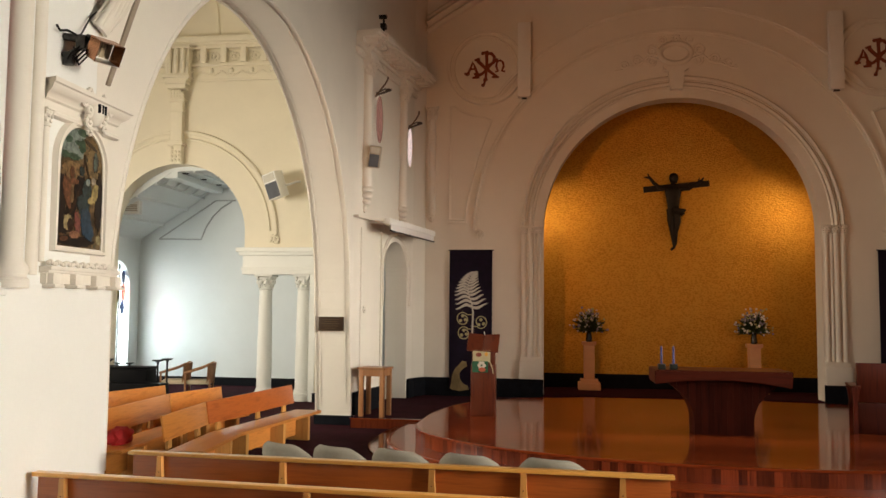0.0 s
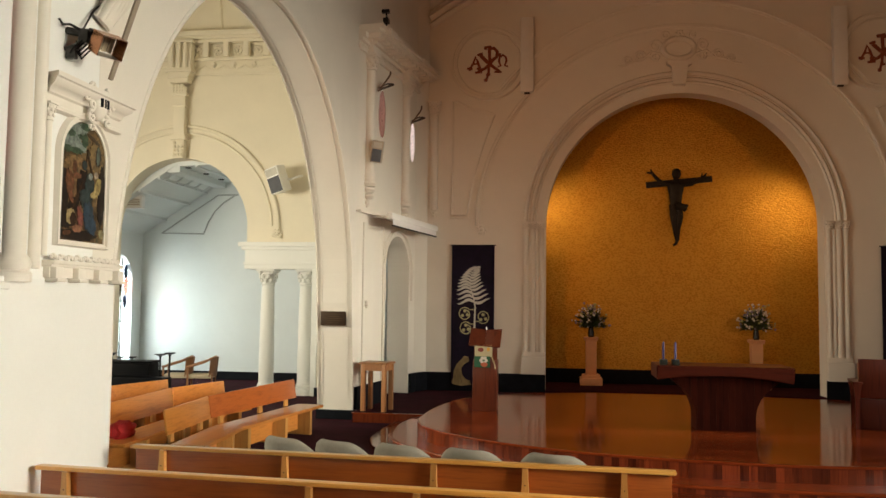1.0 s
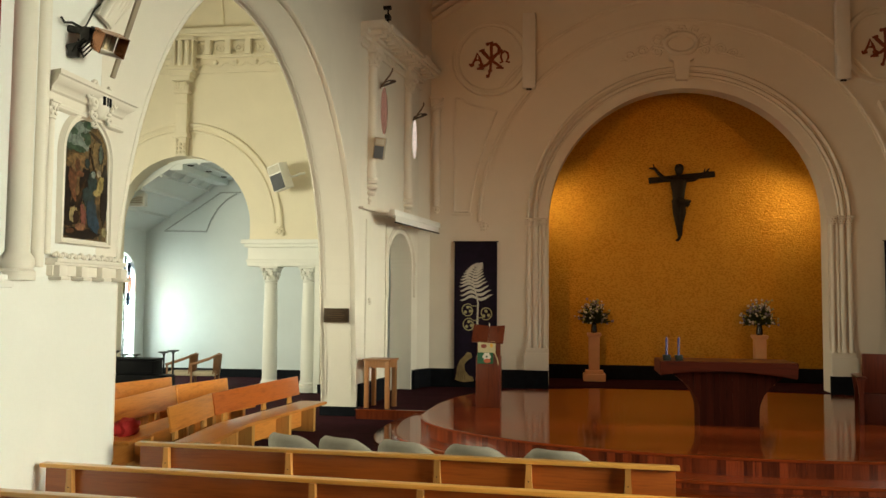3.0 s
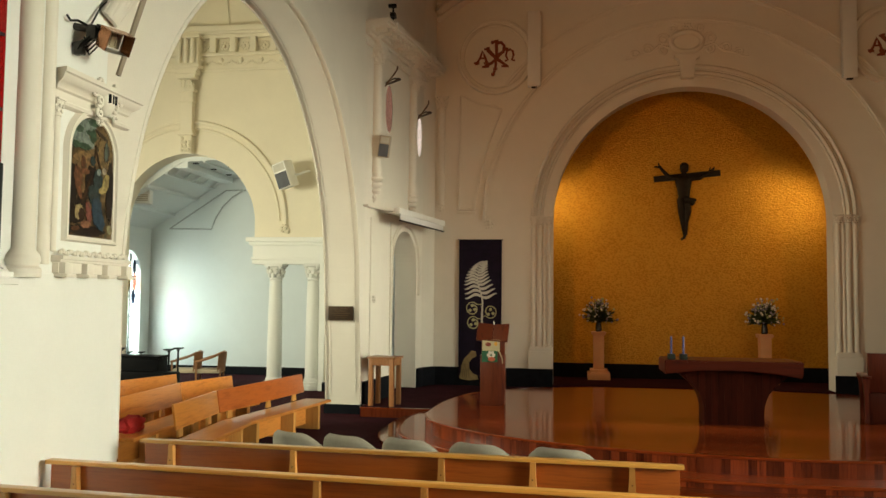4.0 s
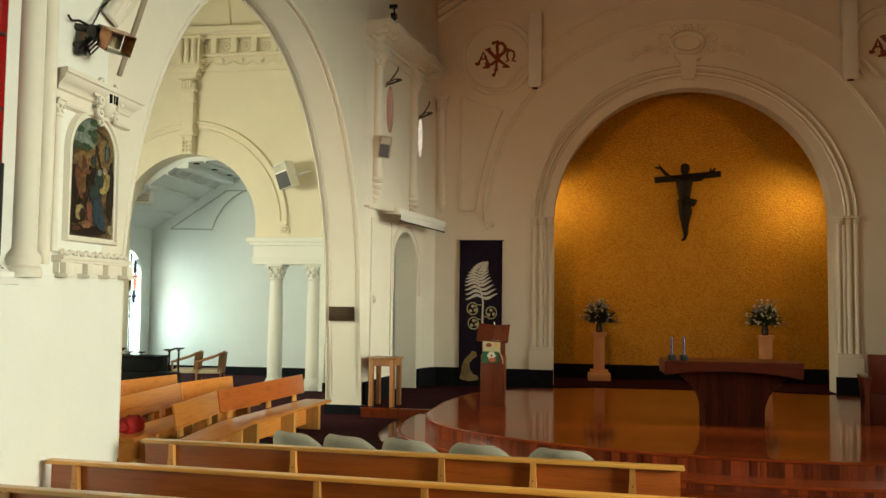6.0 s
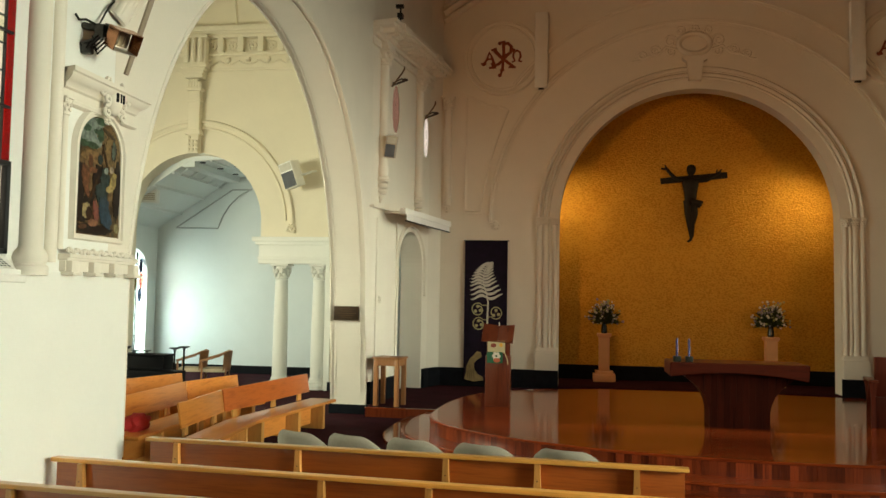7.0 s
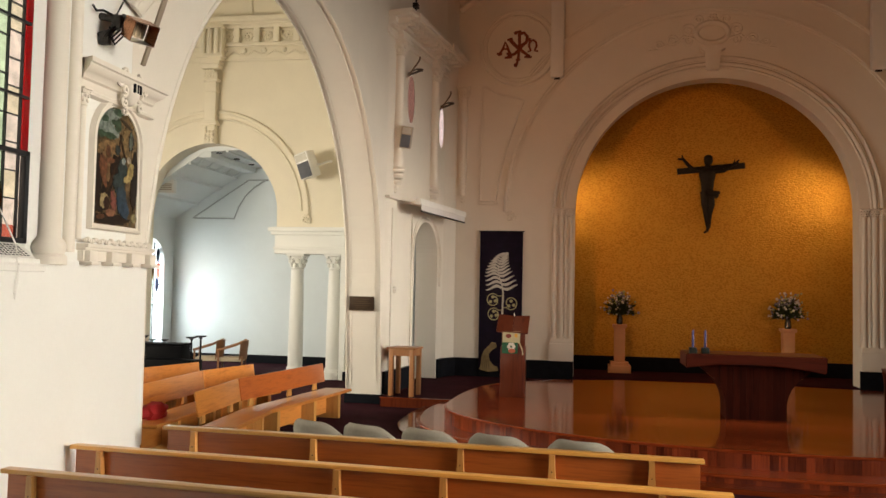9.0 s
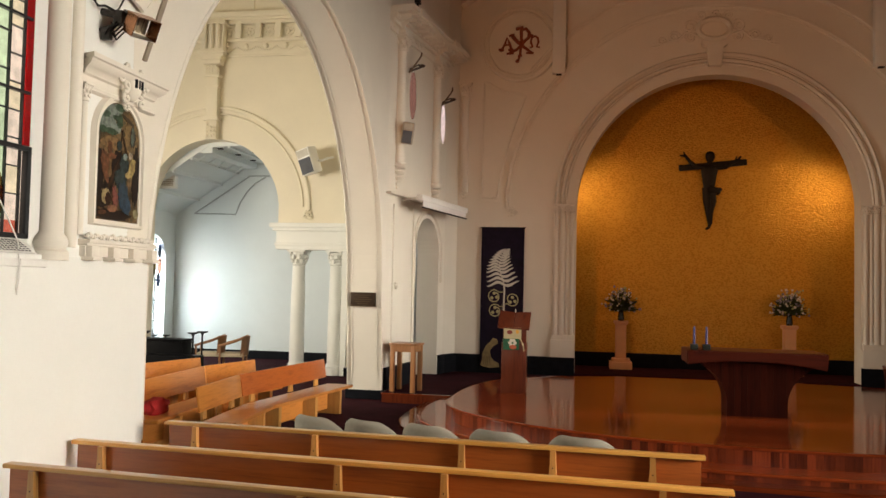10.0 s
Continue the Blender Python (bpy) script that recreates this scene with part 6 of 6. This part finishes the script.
SM = along(-3.2, 15.35, -2.74, 18.25)
sl = math.hypot(0.46, 2.9)
b = bmesh.new()
box(b, 0, sl, -0.06, 0.06, 3.77, 3.89, 0.02, SM)
part("housing", b, WHITE_PAINT, sc)
b = bmesh.new()
box(b, 0.08, sl - 0.1, -0.05, -0.04, 3.65, 3.78, 0.0, SM)
part("screen_cloth", b, plain("screen_cloth", (0.7, 0.68, 0.66), 0.8, vary=0.03), sc, smooth=None)
b = bmesh.new()
box(b, 0.06, sl - 0.08, -0.06, -0.03, 3.63, 3.655, 0.0, SM)
part("bottom_bar", b, BLACK_METAL, sc)
for x in (0.3, sl - 0.5):
    b = bmesh.new()
    box(b, x, x + 0.06, 0.05, 0.5, 3.82, 3.86, 0.0, SM)
    part("bracket", b, WHITE_PAINT, sc)

# ---- chapel things ----
ARM_WOOD = timber("chair_timber", (0.16, 0.07, 0.03), (0.3, 0.14, 0.06), 0.4, 2)
PALE_SEAT = plain("pale_seat_cloth", (0.5, 0.42, 0.3), 0.9, vary=0.08, bumps=0.2)


def armchair(x, y, face):
    t = thing("armchair", "timber armchair with a pale padded seat and curved arms", "armchair", "chapel armchairs", pose(x, y, 0, 0, 0, face))
    part("seat", boxes((-0.27, 0.27, -0.27, 0.27, 0.38, 0.47), bevel=0.025), PALE_SEAT, t)
    b = bmesh.new()
    rows = []
    for i in range(13):
        a = radians(-50 + 100 * i / 12)
        rows.append([b.verts.new((math.sin(a) * 0.36, 0.0 + math.cos(a) * r, z)) for r, z in ((0.33, 0.42), (0.37, 0.86), (0.34, 0.86), (0.3, 0.42))])
    for p, q in zip(rows, rows[1:]):
        for j in range(4):
            b.faces.new((p[j], p[(j + 1) % 4], q[(j + 1) % 4], q[j]))
    b.faces.new(rows[0][::-1])
    b.faces.new(rows[-1])
    part("backrest", b, ARM_WOOD, t)
    for s in (-1, 1):
        part("armrest", tube(bmesh.new(), [(s * 0.27, 0.28, 0.85), (s * 0.31, 0.1, 0.76), (s * 0.31, -0.15, 0.68), (s * 0.3, -0.3, 0.64)], 0.028, 8), ARM_WOOD, t)
        part("leg", boxes((s * 0.29 - 0.02, s * 0.29 + 0.02, -0.29, -0.25, 0, 0.65), bevel=0.005), ARM_WOOD, t)
        part("leg", boxes((s * 0.25 - 0.02, s * 0.25 + 0.02, 0.24, 0.28, 0, 0.5), bevel=0.005), ARM_WOOD, t)
    return t


armchair(-8.66, 18.0, -75)
armchair(-8.1, 18.05, -75)
PIANO = plain("black_lacquer", (0.003, 0.003, 0.0035), 0.4, vary=0.3)
PIANO.node_tree.nodes["Principled BSDF"].inputs["Specular IOR Level"].default_value = 0.03
pn = thing("upright_piano", "black upright piano with a closed lid", "piano")
part("case", boxes((-9.4, -7.86, 15.1, 15.5, 0, 0.92), bevel=0.015), PIANO, pn)
part("lid", boxes((-9.42, -7.84, 15.08, 15.52, 0.92, 0.965), bevel=0.01), PIANO, pn)
part("keyboard_shelf", boxes((-9.4, -7.4, 14.75, 15.12, 0.0, 0.68), bevel=0.015), PIANO, pn)
for x, y, z, hh in ((-8.55, 15.25, 0.965, 0.06), (-8.3, 15.25, 0.965, 0.06), (-8.72, 15.25, 0.965, 0.13)):
    c = thing("candle_dish", "small dark metal candle dish on the piano", "candle holder", "candle dishes", pose(x, y, z))
    part("dish", lathe(bmesh.new(), [(0.045, 0), (0.05, 0.01), (0.012, 0.02), (0.012, hh * 0.6), (0.08, hh), (0.09, hh + 0.012)], 16), BLACK_METAL, c)
for x, z in ((-7.9, 1.06), (-7.7, 1.09)):
    c = thing("candle_stand", "tall dark metal candle stand beside the piano", "candle stand", "candle stands", pose(x, 15.62, 0))
    part("pole", lathe(bmesh.new(), [(0.02, 0.02), (0.018, z - 0.06), (0.03, z - 0.04), (0.03, z - 0.02)], 12), BLACK_METAL, c)
    part("dish", lathe(bmesh.new(), [(0.02, z - 0.03), (0.11, z), (0.115, z + 0.015), (0.03, z + 0.012)], 18), BLACK_METAL, c)
    part("foot", lathe(bmesh.new(), [(0.14, 0), (0.14, 0.02), (0.03, 0.05)], 18), BLACK_METAL, c)
ac = thing("air_conditioner", "white wall air conditioner with slatted outlet", "air conditioner", m=pose(-10.46, 19.1, 4.62, 0, 0, 10))
part("case", boxes((-0.4, 0.2, -0.12, 0.12, -0.2, 0.14), bevel=0.02), WHITE_PAINT, ac)
for i in range(4):
    part("slat", boxes((-0.3, 0.15, -0.13, -0.115, -0.13 + 0.045 * i, -0.105 + 0.045 * i)), BEIGE, ac)
part("hanger", boxes((-0.12, -0.08, -0.03, 0.03, 0.14, 0.32), (0.05, 0.09, -0.03, 0.03, 0.14, 0.42)), WHITE_PAINT, ac)
for x, y in ((-9.03, 18.97), (-9.0, 19.94), (-9.0, 20.9), (-8.45, 19.75)):
    d = thing("downlight", "small recessed dark ceiling downlight", "downlight", "chapel downlights", pose(x, y, 5.4 + (x + 9.27) * 0.044))
    part("trim_ring", lathe(bmesh.new(), [(0.06, -0.02), (0.08, -0.012), (0.08, 0.02)], 16), BLACK_METAL, d)

# ---- boards of the dais ----
out_pts = dais_outline(0.0, 360)


def dais_span(y):
    """The dais's x extent at y."""
    xs = []
    for (x0, y0), (x1, y1) in zip(out_pts, out_pts[1:] + out_pts[:1]):
        if (y0 - y) * (y1 - y) < 0:
            xs.append(x0 + (x1 - x0) * (y - y0) / (y1 - y0))
    return (min(xs), max(xs)) if len(xs) > 1 else None


y = 10.18
BW = 0.098
while y + BW < 17.5:
    a, b_ = dais_span(y), dais_span(y + BW)
    if a and b_:
        bm = bmesh.new()
        pts = [(a[0] + 0.004, y), (a[1] - 0.004, y), (b_[1] - 0.004, y + BW - 0.003), (b_[0] + 0.004, y + BW - 0.003)]
        lo = [bm.verts.new((px, py_, DAIS - 0.018)) for px, py_ in pts]
        hi = [bm.verts.new((px, py_, DAIS)) for px, py_ in pts]
        bm.faces.new(hi)
        for i in range(4):
            bm.faces.new((lo[i], lo[(i + 1) % 4], hi[(i + 1) % 4], hi[i]))
        part("plank", bm, JARRAH, upper, smooth=None)
    y += BW
for grow, z, par in ((0.0, DAIS, upper), (0.45, 0.135, lower)):
    bm = bmesh.new()
    pts = [(px, py_, z - 0.014) for px, py_ in dais_outline(grow, 160)]
    ups = [(px - CX, (py_ - 13.05) * 2, 0) for px, py_, _ in pts]
    sweep(bm, pts, [(-0.05, -0.016), (0.004, -0.016), (0.014, -0.008), (0.014, 0.008), (0.004, 0.016), (-0.05, 0.016)], ups, True)
    part("nosing", bm, JARRAH, par, "rounded jarrah nosing", 50)
# upright staves of the two risers
stave = bmesh.new()
box(stave, -0.0495, 0.0495, -0.006, 0.006, 0.0, 0.135, 0.001)
me = bpy.data.meshes.new("stave")
stave.to_mesh(me)
stave.free()
me.materials.append(JARRAH_UP)
for grow, z, par in ((0.0, 0.135, upper), (0.45, 0.05, lower)):
    pts = dais_outline(grow, 4000)
    gone, last = 0.0, pts[0]
    for px, py_ in pts[1:]:
        gone += math.hypot(px - last[0], py_ - last[1])
        if gone >= 0.0995:
            gone -= 0.0995
            if py_ < 15.5 and px < 6.5:
                ang = math.atan2(py_ - last[1], px - last[0])
                s = new("stave", me)
                s.parent = par
                h = (DAIS - 0.03 - z) if par is upper else (0.105 - z)
                s.matrix_world = Matrix.Translation((px, py_, z)) @ Matrix.Rotation(ang, 4, "Z") @ Matrix.Diagonal((1, 1, h / 0.135, 1))
        last = (px, py_)
# wooden riser below the raised carpet
setting("trim_riser", boxes((-3.66, -2.2, 14.6, 14.618, 0, FLOOR2 - 0.012), bevel=0.002), JARRAH_UP, "red-brown timber riser of the raised floor", "trim")
setting("trim_riser_nosing", boxes((-3.68, -2.2, 14.585, 14.66, FLOOR2 - 0.012, FLOOR2 + 0.006), bevel=0.004), JARRAH, "polished nosing of the raised floor", "trim")
setting("ground", boxes((-120, 120, -120, 120, -0.6, -0.5)), plain("grey_paving", (0.3, 0.3, 0.28), 0.9, scale=0.5), "grey paved ground outside", "ground")
